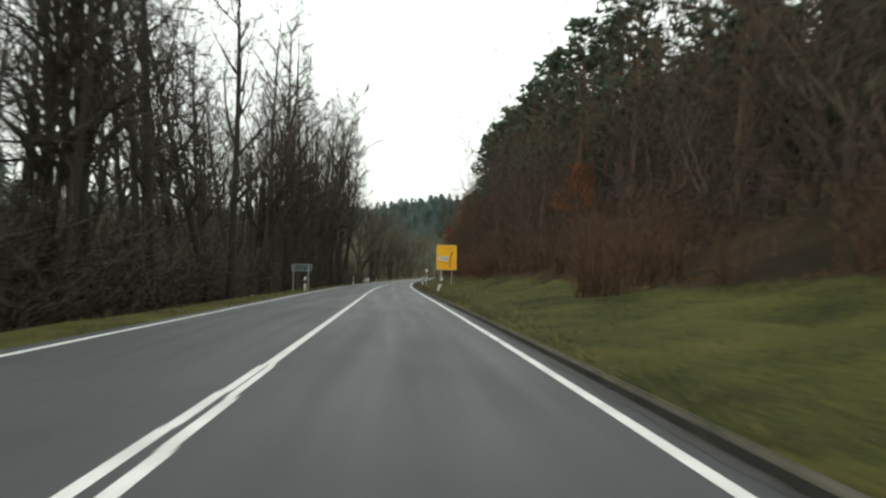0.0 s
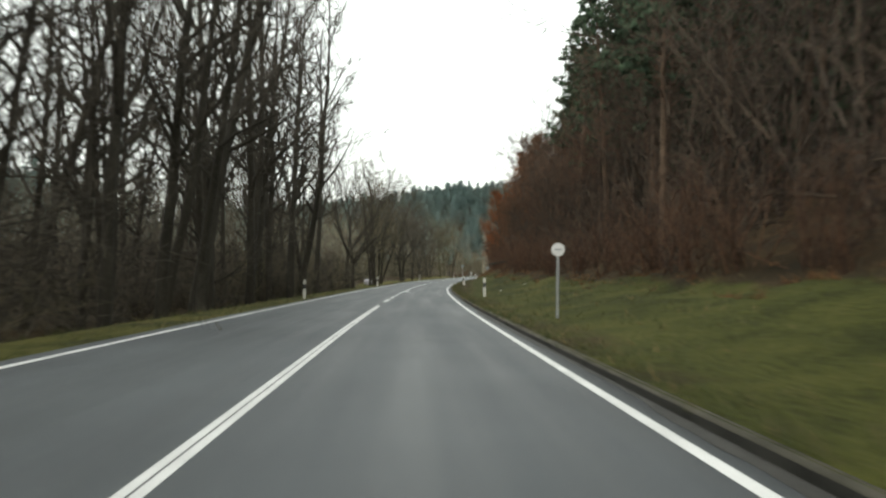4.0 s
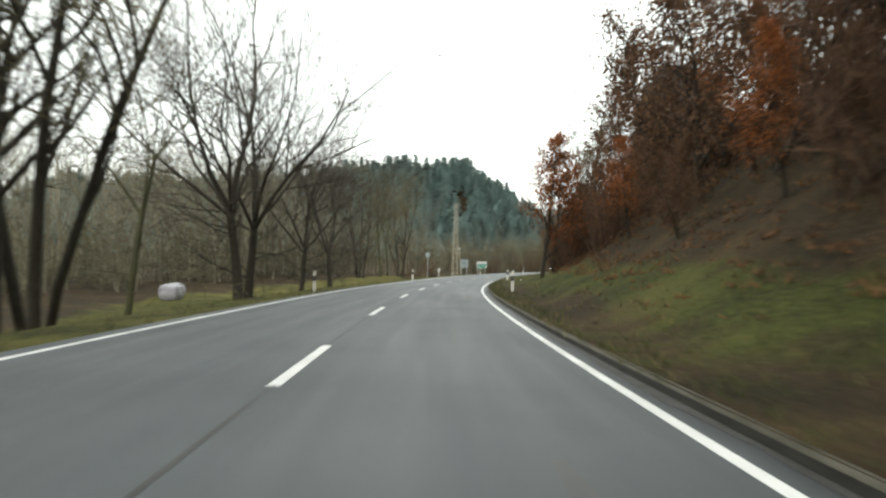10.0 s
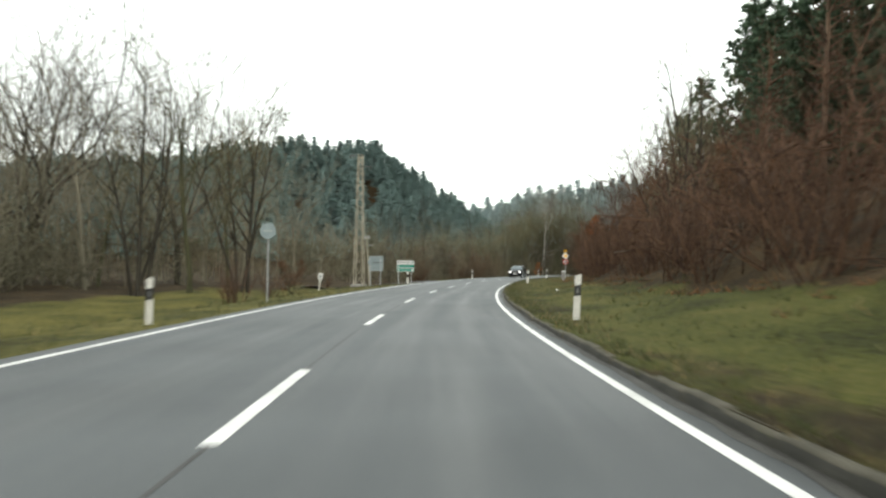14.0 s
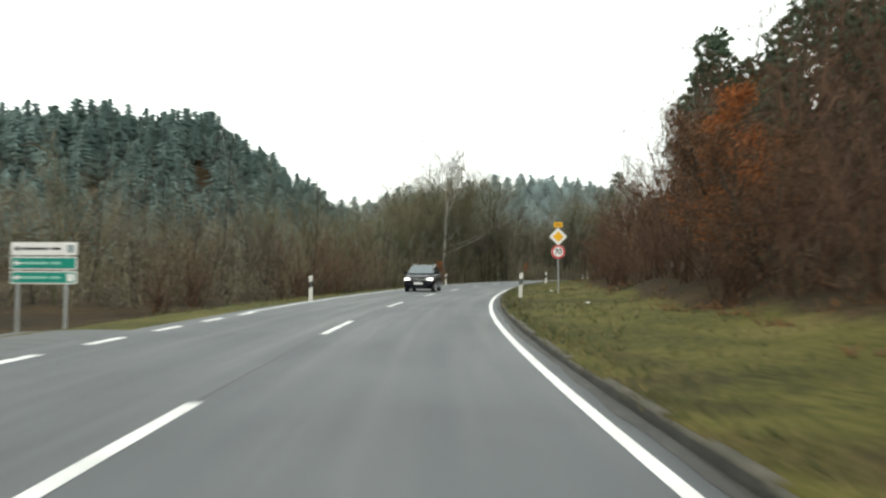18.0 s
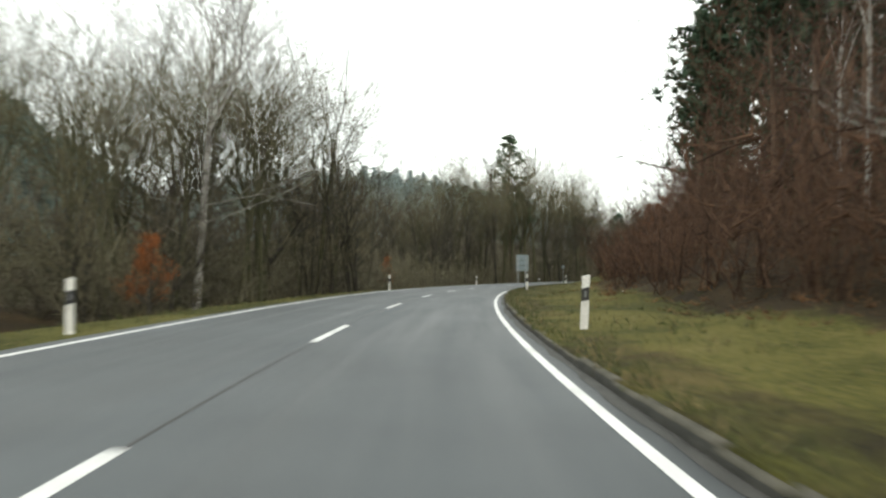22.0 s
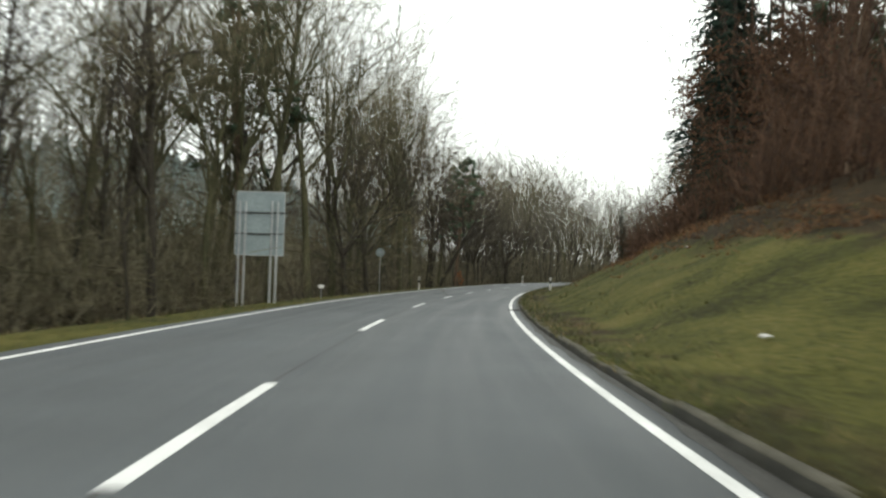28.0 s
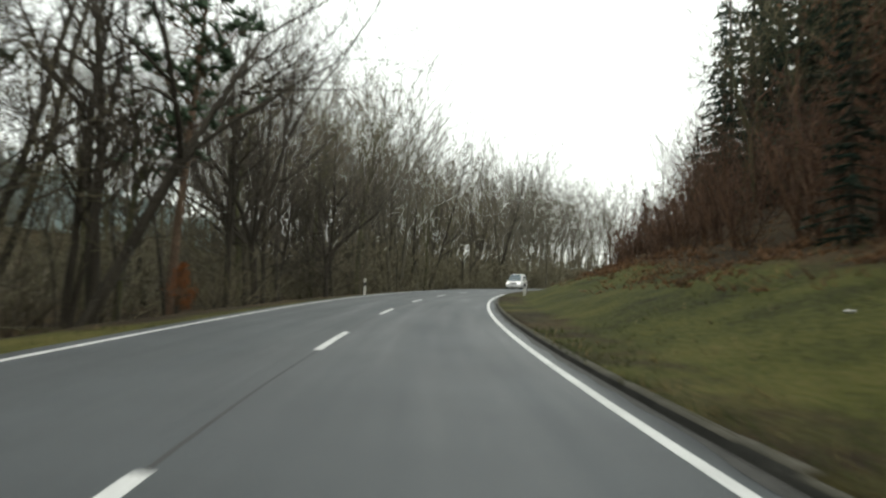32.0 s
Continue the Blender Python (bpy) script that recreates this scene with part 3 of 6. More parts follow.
KW = WR + 0.34
KERB_SHAPE = [(KW, -0.06), (KW + 0.012, 0.085), (KW + 0.03, 0.108), (KW + 0.11, 0.114), (KW + 0.14, 0.03)]
kerb_row = tagged(ribbon("kerb", np.arange(-100, 200.1, 2.0), KERB_SHAPE[1:], KERB, None), "low mossy concrete kerb along the verge", "kerb", kind="structure")
ribbon("kerb_run", np.arange(500, 660, 2.0), KERB_SHAPE[1:], KERB, kerb_row)
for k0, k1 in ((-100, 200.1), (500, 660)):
    ribbon("kerb_face", np.arange(k0, k1, 2.0), KERB_SHAPE[:2], KERB_FACE, kerb_row, "dirty kerb face with side shade in its dark colour")
profile = [(o - KW, z) for o, z in KERB_SHAPE]
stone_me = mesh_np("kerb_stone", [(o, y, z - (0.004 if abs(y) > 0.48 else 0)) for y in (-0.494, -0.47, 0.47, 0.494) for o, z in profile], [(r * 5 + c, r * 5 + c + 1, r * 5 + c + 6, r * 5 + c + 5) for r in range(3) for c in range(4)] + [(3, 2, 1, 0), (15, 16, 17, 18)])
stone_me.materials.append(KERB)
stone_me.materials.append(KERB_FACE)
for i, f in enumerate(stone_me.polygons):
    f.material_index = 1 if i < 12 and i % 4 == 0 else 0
ks = random.Random(31)
for i in range(300):
    ob = part("kerb_stone", stone_me, None, kerb_row)
    ob.matrix_world = Matrix.Translation(on_road(200.5 + i, KW + ks.gauss(0, 0.011), ks.gauss(0, 0.01))) @ Matrix.Rotation(heading(200.5 + i) + ks.gauss(0, 0.004), 4, "Z")

# wet dirt that has gathered in the gutter, with a ragged edge
gs_ = np.arange(-60, 600, 0.5)
gw = np.array([0.2 + 0.17 * noise.noise((s * 0.22, 1.3, 0)) + 0.12 * noise.noise((s * 0.9, 5.3, 0)) + 0.06 * noise.noise((s * 3.1, 2.3, 0)) for s in gs_])
x0, y0, _ = road_xy(gs_, KW + 0.002 - np.clip(gw * 0.62, 0.03, 0.3))
x1, y1, _ = road_xy(gs_, KW + 0.004)
gz_ = np.interp(gs_, SG, RZ)
gv = np.concatenate([np.stack([x0, y0, gz_ + 0.003], 1), np.stack([x1, y1, gz_ + 0.012], 1)])
gn = len(gs_)
gi_ = np.arange(gn - 1)
part("gutter_dirt", mesh_np("gutter_dirt", gv, np.stack([gi_, gi_ + gn, gi_ + gn + 1, gi_ + 1], 1)), GUTTER, road, "dark wet dirt along the kerb")

# side road that joins on the outer side beside the lattice mast
JOIN = [(292, -WL + 0.1, 12.0), (288, -5.3, 9.0), (284.5, -7.2, 5.4), (282, -9, 4.4), (280.2, -10.6, 3.8), (278.7, -12.2, 3.6), (277.5, -13.8, 3.6)]
js, jo, jw = (np.interp(np.linspace(0, 6, 49), range(7), q) for q in zip(*JOIN))
jx, jy, _ = road_xy(js, jo)
dx, dy = np.gradient(jx), np.gradient(jy)
dn = np.hypot(dx, dy)
k = np.linspace(-0.5, 0.5, 7)
vx, vy = jx[:, None] + (dy / dn * jw)[:, None] * k, jy[:, None] - (dx / dn * jw)[:, None] * k
hs = np.interp(js, SG, HD)[:, None]
bx, by = np.interp(js, SG, RX)[:, None], np.interp(js, SG, RY)[:, None]
vo = (vx - bx) * np.cos(hs) - (vy - by) * np.sin(hs)
vs_ = js[:, None] + (vx - bx) * np.sin(hs) + (vy - by) * np.cos(hs)
vz = np.where(vo > -WL - 0.6, np.interp(vs_, SG, RZ) - 0.012, np.maximum(ground_z(vs_, np.minimum(vo, -WL - 0.5)) + 0.05, np.interp(vs_, SG, RZ) - 0.02 + 0.09 * (vo + WL + 0.6)))
ji = (np.arange(48)[:, None] * 7 + np.arange(6)[None]).ravel()
jm = mesh_np("side_road", np.stack([vx, vy, vz], -1).reshape(-1, 3), np.stack([ji, ji + 7, ji + 8, ji + 1], 1), smooth=True)
jm.uv_layers.new(name="road")
tagged(part("side_road", jm, ASPHALT, None), "narrow grey asphalt side road", "road", kind="structure")


# ---- vegetation ----
def cones(segs):
    """Pointed three-sided twigs: rows of (base, tip, radius) as arrays of verts and triangles."""
    a, b, r = (np.array(q, float) for q in zip(*segs))
    d = b - a
    d /= np.linalg.norm(d, axis=1, keepdims=True) + 1e-9
    u = np.cross(d, np.where(np.abs(d[:, 2:3]) > 0.9, [[1.0, 0, 0]], [[0, 0, 1.0]]))
    u /= np.linalg.norm(u, axis=1, keepdims=True) + 1e-9
    w = np.cross(d, u)
    ring = [a + r[:, None] * (math.cos(t) * u + math.sin(t) * w) for t in (0, 2.094, 4.189)]
    v = np.stack([*ring, b], 1).reshape(-1, 3)
    i = np.arange(len(a))[:, None] * 4
    f = np.concatenate([i + [0, 1, 3], i + [1, 2, 3], i + [2, 0, 3]], 0)
    return v, f


def tubes(segs, sides=6):
    """Open tapered tubes: rows of (base, end, radius, end radius), as verts and quads."""
    a, b, r0, r1 = (np.array(q, float) for q in zip(*segs))
    d = b - a
    d /= np.linalg.norm(d, axis=1, keepdims=True) + 1e-9
    u = np.cross(d, np.where(np.abs(d[:, 2:3]) > 0.9, [[1.0, 0, 0]], [[0, 0, 1.0]]))
    u /= np.linalg.norm(u, axis=1, keepdims=True) + 1e-9
    w = np.cross(d, u)
    t = np.arange(sides) * 2 * np.pi / sides
    off = np.cos(t)[None, :, None] * u[:, None] + np.sin(t)[None, :, None] * w[:, None]
    v = np.concatenate([a[:, None] + r0[:, None, None] * off, b[:, None] + r1[:, None, None] * off], 1).reshape(-1, 3)
    k = np.arange(sides)
    one = np.stack([k, (k + 1) % sides, (k + 1) % sides + sides, k + sides], 1)
    f = (np.arange(len(segs))[:, None, None] * 2 * sides + one[None]).reshape(-1, 4)
    return v, f


def limb(rd, p, d, length, r, steps, bend, rise):
    """A wandering limb: its points, directions and radii."""
    pts = [(p, d, r)]
    for i in range(steps):
        d = (d + Vector((rd.gauss(0, bend), rd.gauss(0, bend), rd.gauss(0, bend) + rise))).normalized()
        p = p + d * (length / steps)
        pts.append((p, d, r * (1 - (i + 1) / steps) ** 0.8 + 0.006))
    return pts


def sideways(rd, d, spread):
    """A direction that leaves d by about spread radians, at a random turn."""
    q = d.orthogonal().normalized()
    q.rotate(Matrix.Rotation(rd.uniform(0, 6.283), 3, d))
    return (d * math.cos(spread) + q * math.sin(spread)).normalized()


def bare_tree(seed, height, r, first=0.25, reach=0.3, n1=20, n2=6, n3=6, n4=3, stems=1, lean=0.05, twig=0.008, up=0.05, spread=0.9, fall=0.72):
    """A leafless tree: arrays of its limbs (tubes), its twigs (cones), and the twig tips."""
    rd = random.Random(seed)
    big, thin, tips = [], [], []
    for st in range(stems):
        base = Vector((rd.uniform(-0.5, 0.5), rd.uniform(-0.5, 0.5), -0.3)) if stems > 1 else Vector((0, 0, -0.3))
        h = height * rd.uniform(0.8, 1.0) if st else height
        tilt = lean * (2.5 if stems > 1 else 1)
        trunk = limb(rd, base, Vector((rd.gauss(0, tilt), rd.gauss(0, tilt), 1)).normalized(), h, r * (1 if st == 0 else rd.uniform(0.5, 0.8)), 9, 0.045, 0.03)
        big += [(a[0], b[0], a[2], b[2]) for a, b in zip(trunk, trunk[1:])]
        for i in range(n1):
            t = first + (1 - first) * (i + rd.random()) / n1
            k = min(int(t * 9), 8)
            f = t * 9 - k
            p = trunk[k][0].lerp(trunk[k + 1][0], f)
            rr = trunk[k][2] * (1 - f) + trunk[k + 1][2] * f
            d = sideways(rd, trunk[k][1], rd.uniform(spread * 0.6, spread * 1.2))
            ln = reach * h * (1 - fall * (t - first) / (1 - first)) * rd.uniform(0.6, 1.15)
            b1 = limb(rd, p, d, ln, min(rr * 0.6, 0.02 * ln + 0.012), 4, 0.13, up)
            big += [(a[0], b[0], a[2], b[2]) for a, b in zip(b1, b1[1:])]
            for j in range(n2):
                k1 = min(int(rd.uniform(0.8, 4)), 3)
                p2 = b1[k1][0].lerp(b1[k1 + 1][0], rd.random())
                l2 = ln * rd.uniform(0.3, 0.55)
                b2 = limb(rd, p2, sideways(rd, b1[k1][1], rd.uniform(0.5, 1.0)), l2, max(0.35 * b1[k1][2], twig * 1.5), 2, 0.15, up)
                thin += [(a[0], b[0] + (b[0] - a[0]) * 0.25, a[2]) for a, b in zip(b2, b2[1:])]
                for m in range(n3):
                    k2 = rd.randint(0, 1)
                    p3 = b2[k2][0].lerp(b2[k2 + 1][0], rd.random())
                    d3 = sideways(rd, b2[k2][1], rd.uniform(0.4, 0.9))
                    l3 = l2 * rd.uniform(0.35, 0.7)
                    e3 = p3 + d3 * l3
                    thin.append((p3, e3, twig))
                    tips.append(e3)
                    for q in range(n4):
                        p4 = p3.lerp(e3, rd.uniform(0.2, 0.9))
                        thin.append((p4, p4 + sideways(rd, d3, rd.uniform(0.4, 0.8)) * l3 * rd.uniform(0.4, 0.7), twig * 0.7))
    return big, thin, tips


def fan_tree(seed, height, r, fork=0.3, leaders=4, spread=0.5, kids=(4, 4, 4, 3), low=5, lean=0.04, twig=0.012, rise=0.05, drift=(0, 0)):
    """A leafless broad tree: a short trunk that forks into leaders, which keep forking into a rounded fan of twigs."""
    rd = random.Random(seed)
    big, thin, tips = [], [], []

    def grow(p, d, length, r0, level):
        steps = (4, 3, 2, 2, 1)[level]
        q, rr = p, r0
        line = [(p, d, r0)]
        for i in range(steps):
            d = (d + Vector((rd.gauss(0, 0.16), rd.gauss(0, 0.16), rd.gauss(0, 0.14) + rise))).normalized()
            q = q + d * (length / steps)
            rr = max(r0 * (1 - 0.62 * (i + 1) / steps), twig * 0.6)
            line.append((q, d, rr))
        for a, b in zip(line, line[1:]):
            if level < 3:
                big.append((a[0], b[0], a[2], b[2]))
            else:
                thin.append((a[0], b[0] + (b[0] - a[0]) * 0.2, a[2]))
        if level >= len(kids):
            tips.append(q)
            return
        n = kids[level]
        for j in range(n):
            t = 0.999 if j == 0 else 0.28 + 0.7 * (j + rd.uniform(-0.4, 0.4)) / n
            k = min(int(t * steps), steps - 1)
            a, b = line[k], line[k + 1]
            f = t * steps - k
            ang = rd.uniform(0.12, 0.4) if j == 0 else rd.uniform(0.45, 0.95)
            grow(a[0].lerp(b[0], f), sideways(rd, b[1], ang), length * (0.72 if j == 0 else rd.uniform(0.5, 0.75) * (1.15 - 0.45 * t)), max((a[2] * (1 - f) + b[2] * f) * (0.95 if j == 0 else 0.6), twig * 0.8), level + 1)

    base = Vector((0, 0, -0.3))
    d = Vector((rd.gauss(0, lean) + drift[0], rd.gauss(0, lean) + drift[1], 1)).normalized()
    h0 = height * fork
    stem = [(base, d, r * 1.15)]
    for i in range(4):
        d = (d + Vector((rd.gauss(0, 0.04), rd.gauss(0, 0.04), 0.02))).normalized()
        stem.append((stem[-1][0] + d * (h0 + 0.3) / 4, d, r * (1 - 0.07 * (i + 1))))
    big += [(a[0], b[0], a[2], b[2]) for a, b in zip(stem, stem[1:])]
    top = stem[-1]
    az = rd.uniform(0, 6.283)
    for i in range(leaders):
        a = az + 6.283 * i / leaders + rd.uniform(-0.4, 0.4)
        ang = spread * (rd.uniform(0.05, 0.3) if i == 0 else rd.uniform(0.7, 1.25))
        out = (top[1] + Vector((math.cos(a), math.sin(a), 0)) * math.tan(ang)).normalized()
        grow(top[0] - top[1] * h0 * rd.uniform(0, 0.16), out, (height - h0) * 0.54 * rd.uniform(0.85, 1.1), r * (0.62 if i == 0 else rd.uniform(0.36, 0.52)), 0)
    for i in range(low):
        k = rd.randint(1, 3)
        p = stem[k][0].lerp(stem[k + 1][0], rd.random())
        grow(p, sideways(rd, top[1], rd.uniform(1.1, 1.5)), height * rd.uniform(0.12, 0.22), r * 0.16, 1)
    return big, thin, tips


def shrub(seed, height, stems=16, n2=7, n3=4, twig=0.007, spread=0.5):
    rd = random.Random(seed)
    big, thin, tips = [], [], []
    for i in range(stems):
        d = sideways(rd, Vector((0, 0, 1)), abs(rd.gauss(0, spread)))
        st = limb(rd, Vector((rd.uniform(-0.5, 0.5), rd.uniform(-0.5, 0.5), -0.15)), d, height * rd.uniform(0.6, 1.1), rd.uniform(0.012, 0.03), 4, 0.14, 0.03)
        big += [(a[0], b[0], a[2], b[2]) for a, b in zip(st, st[1:])]
        for j in range(n2):
            k = rd.randint(0, 3)
            p = st[k][0].lerp(st[k + 1][0], rd.random())
            d2 = sideways(rd, st[k][1], rd.uniform(0.4, 1.1))
            e = p + d2 * height * rd.uniform(0.15, 0.4)
            thin.append((p, e, twig * 1.3))
            for m in range(n3):
                q = p.lerp(e, rd.uniform(0.2, 1))
                t = q + sideways(rd, d2, rd.uniform(0.4, 0.9)) * height * rd.uniform(0.08, 0.2)
                thin.append((q, t, twig))
                tips.append(t)
    return big, thin, tips


def leaf_quads(seed, tips, per, size, scatter):
    """Small folded leaves round the twig tips."""
    g = np.random.default_rng(seed)
    t = np.repeat(np.array([tuple(q) for q in tips]), per, 0)
    c = t + g.normal(0, scatter, t.shape)
    u = g.normal(0, 1, t.shape)
    u /= np.linalg.norm(u, axis=1, keepdims=True)
    w = np.cross(u, g.normal(0, 1, t.shape))
    w /= np.linalg.norm(w, axis=1, keepdims=True)
    s = size * g.uniform(0.6, 1.3, (len(t), 1))
    n = np.cross(u, w) * s * 0.25
    v = np.stack([c - u * s, c + w * s * 0.55 + n, c + u * s, c - w * s * 0.55 + n], 1).reshape(-1, 3)
    i = np.arange(len(t))[:, None] * 4
    return v, np.concatenate([i + [0, 1, 2], i + [0, 2, 3]], 0)


def spruce(seed, height, girth=0.2, dense=1.0):
    """A conical spruce: whorls of drooping boughs with hanging twigs."""
    rd = random.Random(seed)
    big = [(Vector((0, 0, -0.3)), Vector((0, 0, height * 0.5)), 0.012 * height, 0.007 * height), (Vector((0, 0, height * 0.5)), Vector((0, 0, height)), 0.007 * height, 0.01)]
    thin = []
    z = height * 0.06
    while z < height * 0.985:
        f = 1 - z / height
        reach = girth * height * f ** 0.8 * rd.uniform(0.8, 1.15) + 0.12
        for i in range(rd.randint(5, 7)):
            az = rd.uniform(0, 6.283)
            ln = reach * rd.uniform(0.7, 1.1)
            out = Vector((math.cos(az), math.sin(az), rd.uniform(-0.35, -0.05)))
            a, b = Vector((0, 0, z)), Vector((0, 0, z)) + out * ln
            thin.append((a, b, 0.05 + 0.012 * ln))
            cross = Vector((-math.sin(az), math.cos(az), 0))
            for j in range(int((3 + ln * 2.4) * dense)):
                p = a.lerp(b, rd.uniform(0.25, 1.0))
                thin.append((p, p + out * rd.uniform(0.1, 0.35) + cross * rd.uniform(-0.6, 0.6) * (0.5 + 0.25 * ln) + Vector((0, 0, rd.uniform(-0.45, 0.0))), rd.uniform(0.06, 0.11)))
        z += 0.32 + 0.018 * height
    return big, thin


def pine(seed, height, first=0.5, reach=0.2, clumps=110):
    """A tall pine: bare stem, irregular limbs, tufts of needles."""
    rd = random.Random(seed)
    trunk = limb(rd, Vector((0, 0, -0.3)), Vector((rd.gauss(0, 0.02), rd.gauss(0, 0.02), 1)), height, 0.013 * height, 8, 0.02, 0.02)
    big = [(a[0], b[0], a[2], b[2]) for a, b in zip(trunk, trunk[1:])]
    thin = []
    for i in range(clumps):
        t = first + (1 - first) * ((i + rd.random()) / clumps) ** 0.8
        k = min(int(t * 8), 7)
        p = trunk[k][0].lerp(trunk[k + 1][0], t * 8 - k)
        ln = reach * height * (1 - 0.75 * ((t - first) / (1 - first)) ** 2) * rd.uniform(0.35, 1.0)
        b1 = limb(rd, p, sideways(rd, trunk[k][1], rd.uniform(1.0, 1.5)), ln, 0.02 + 0.01 * ln, 3, 0.16, 0.12)
        big += [(a[0], b[0], a[2], b[2]) for a, b in zip(b1, b1[1:])]
        for c in range(2):
            q = b1[3][0] if c == 0 else b1[2][0].lerp(b1[3][0], rd.random()) + Vector((rd.gauss(0, 0.35), rd.gauss(0, 0.35), rd.gauss(0, 0.15)))
            for j in range(13):
                d = Vector((rd.gauss(0, 1), rd.gauss(0, 1), rd.gauss(0.35, 0.7))).normalized()
                thin.append((q, q + d * rd.uniform(0.35, 0.8), rd.uniform(0.07, 0.13)))
    return big, thin


def tree_thing(name, big, thin, bark, needles, label, category, sides=6, leaves=None, leaf_mat=None, crown="crown", group=""):
    """A prototype tree: an Empty with its stem and limbs, its crown of twigs and, if any, its leaves."""
    ob = tagged(new(name), label, category, group)
    part("trunk", mesh_np("trunk", *tubes(big, sides), smooth=True), bark, ob)
    part(crown, mesh_np(crown, *cones(thin)), needles, ob)
    if leaves:
        part("foliage", mesh_np("foliage", *leaves), leaf_mat, ob, "withered leaves")
    return ob


def scatter_mesh(name, protos, places, mat, label, category):
    """Many joined copies of light prototypes, as one object that nobody would count. places: rows of x, y, z, turn, scale, height scale."""
    vs, fs, n = [], [], 0
    for k, (pv, pf) in enumerate(protos):
        q = np.array(places[k::len(protos)], float)
        if not len(q):
            continue
        c, s = np.cos(q[:, 3])[:, None], np.sin(q[:, 3])[:, None]
        x, y, z = pv.T[:, None, :]
        v = np.stack([(c * x - s * y) * q[:, 4:5] + q[:, 0:1], (s * x + c * y) * q[:, 4:5] + q[:, 1:2], z * q[:, 5:6] + q[:, 2:3]], -1).reshape(-1, 3)
        f = (np.arange(len(q))[:, None, None] * len(pv) + pf[None]).reshape(-1, 3) + n
        vs.append(v)
        fs.append(f)
        n += len(v)
    return tagged(part(name, mesh_np(name, np.concatenate(vs), np.concatenate(fs)), mat, None), label, category, kind="stuff")


def tri(v, f):
    """Quads to triangles."""
    f = np.asarray(f)
    return v, (f if f.shape[1] == 3 else np.concatenate([f[:, [0, 1, 2]], f[:, [0, 2, 3]]], 0))


def join_np(*pairs):
    vs, fs, n = [], [], 0
    for v, f in pairs:
        v, f = tri(v, f)
        vs.append(v)
        fs.append(f + n)
        n += len(v)
    return np.concatenate(vs), np.concatenate(fs)


used = []


def plant(proto, s, off, size=1.0, turn=None, sink=0.1, rd=random, tall=None, label=""):
    """Puts a prototype, or a copy of it, on the ground beside the road."""
    p = spot(s, off, sink)
    turn = rd.uniform(0, 6.283) if turn is None else turn
    m = Matrix.Translation(p) @ Matrix.Rotation(turn, 4, "Z") @ Matrix.Rotation(rd.gauss(0, 0.025), 4, "X")
    if proto.name in used:
        ob = copy_thing(proto, m)
    else:
        used.append(proto.name)
        ob = proto
        ob.matrix_world = m
    ob.scale = (size, size, size * (tall or 1))
    return tagged(ob, label) if label else ob


# prototypes
ALDERS = [tree_thing("alder_tree", *bare_tree(11 + i, 19 + i, 0.19 + 0.015 * i, 0.25, 0.25, 20, 5, 4, 1, 1 + (i % 2), twig=0.019, fall=0.6)[:2], BARK, TWIG, "tall slender bare alder with dark bark", "tree", group="bare trees along the road") for i in range(4)]
POLES = [tree_thing("young_tree", *bare_tree(31 + i, 11 + 2 * i, 0.06, 0.25, 0.16, 16, 4, 3, 2, 1, 0.07, twig=0.008)[:2], BARK, TWIG, "thin bare young tree in the undergrowth", "tree", 5, group="bare trees along the road") for i in range(3)]
OAKS = [tree_thing("oak_tree", *fan_tree(51 + i, 15 + i, 0.23, 0.24, 6, 0.66, (5, 5, 5, 3), 11, twig=0.013)[:2], BARK, TWIG, "spreading bare oak on the grass beside the road", "tree", 7, group="bare trees along the road") for i in range(3)]
MOSSY = [tree_thing("mossy_tree", *fan_tree(71 + i, 19 + i, 0.2, 0.36, 4, 0.4, (5, 4, 4, 3), 4, twig=0.016, rise=0.07)[:2], BARK_MOSS, TWIG_OLIVE, "tall bare tree with greenish mossy bark", "tree", 7, group="bare trees along the road") for i in range(3)]
CLUMP = tree_thing("multi_stem_tree", *bare_tree(91, 15, 0.16, 0.18, 0.3, 13, 5, 4, 1, 4, 0.05, 0.017, 0.1, 0.7, 0.55)[:2], BARK, TWIG_OLIVE, "bare tree with several slender stems", "tree", group="bare trees along the road")
BIRCH = tree_thing("birch_tree", *fan_tree(95, 17, 0.16, 0.42, 4, 0.42, (5, 5, 4, 3), 5, 0.03, 0.012, 0.06)[:2], BARK_BIRCH, TWIG_PALE, "bare birch with a white trunk", "tree", group="birches")
PINES = [tree_thing("pine_tree", *pine(111 + i, 21 + i, 0.42 - 0.06 * i, 0.21), BARK_PINE, NEEDLE, "tall pine with a bare stem and dark needles", "tree", group="conifers on the slope") for i in range(3)]
SPRUCES = [tree_thing("spruce_tree", *spruce(131 + i, 17 + 3 * i, 0.17), BARK, NEEDLE_BLUE, "tall dark green spruce on the wooded slope", "tree", group="conifers on the slope") for i in range(3)]
_b, _t, _tips = bare_tree(151, 10, 0.15, 0.15, 0.36, 20, 6, 5, 2, 1, 0.05, 0.009, 0.05, 1.0)
RUSTY = tree_thing("beech_tree", _b, _t, BARK, TWIG_RED, "tree that still holds rusty orange leaves", "tree", leaves=leaf_quads(5, _tips, 9, 0.085, 0.22), leaf_mat=LEAF_RUST, group="trees with withered leaves")
_b, _t, _tips = bare_tree(152, 8, 0.1, 0.1, 0.4, 18, 6, 5, 2, 2, 0.08, 0.009, 0.05, 1.0)
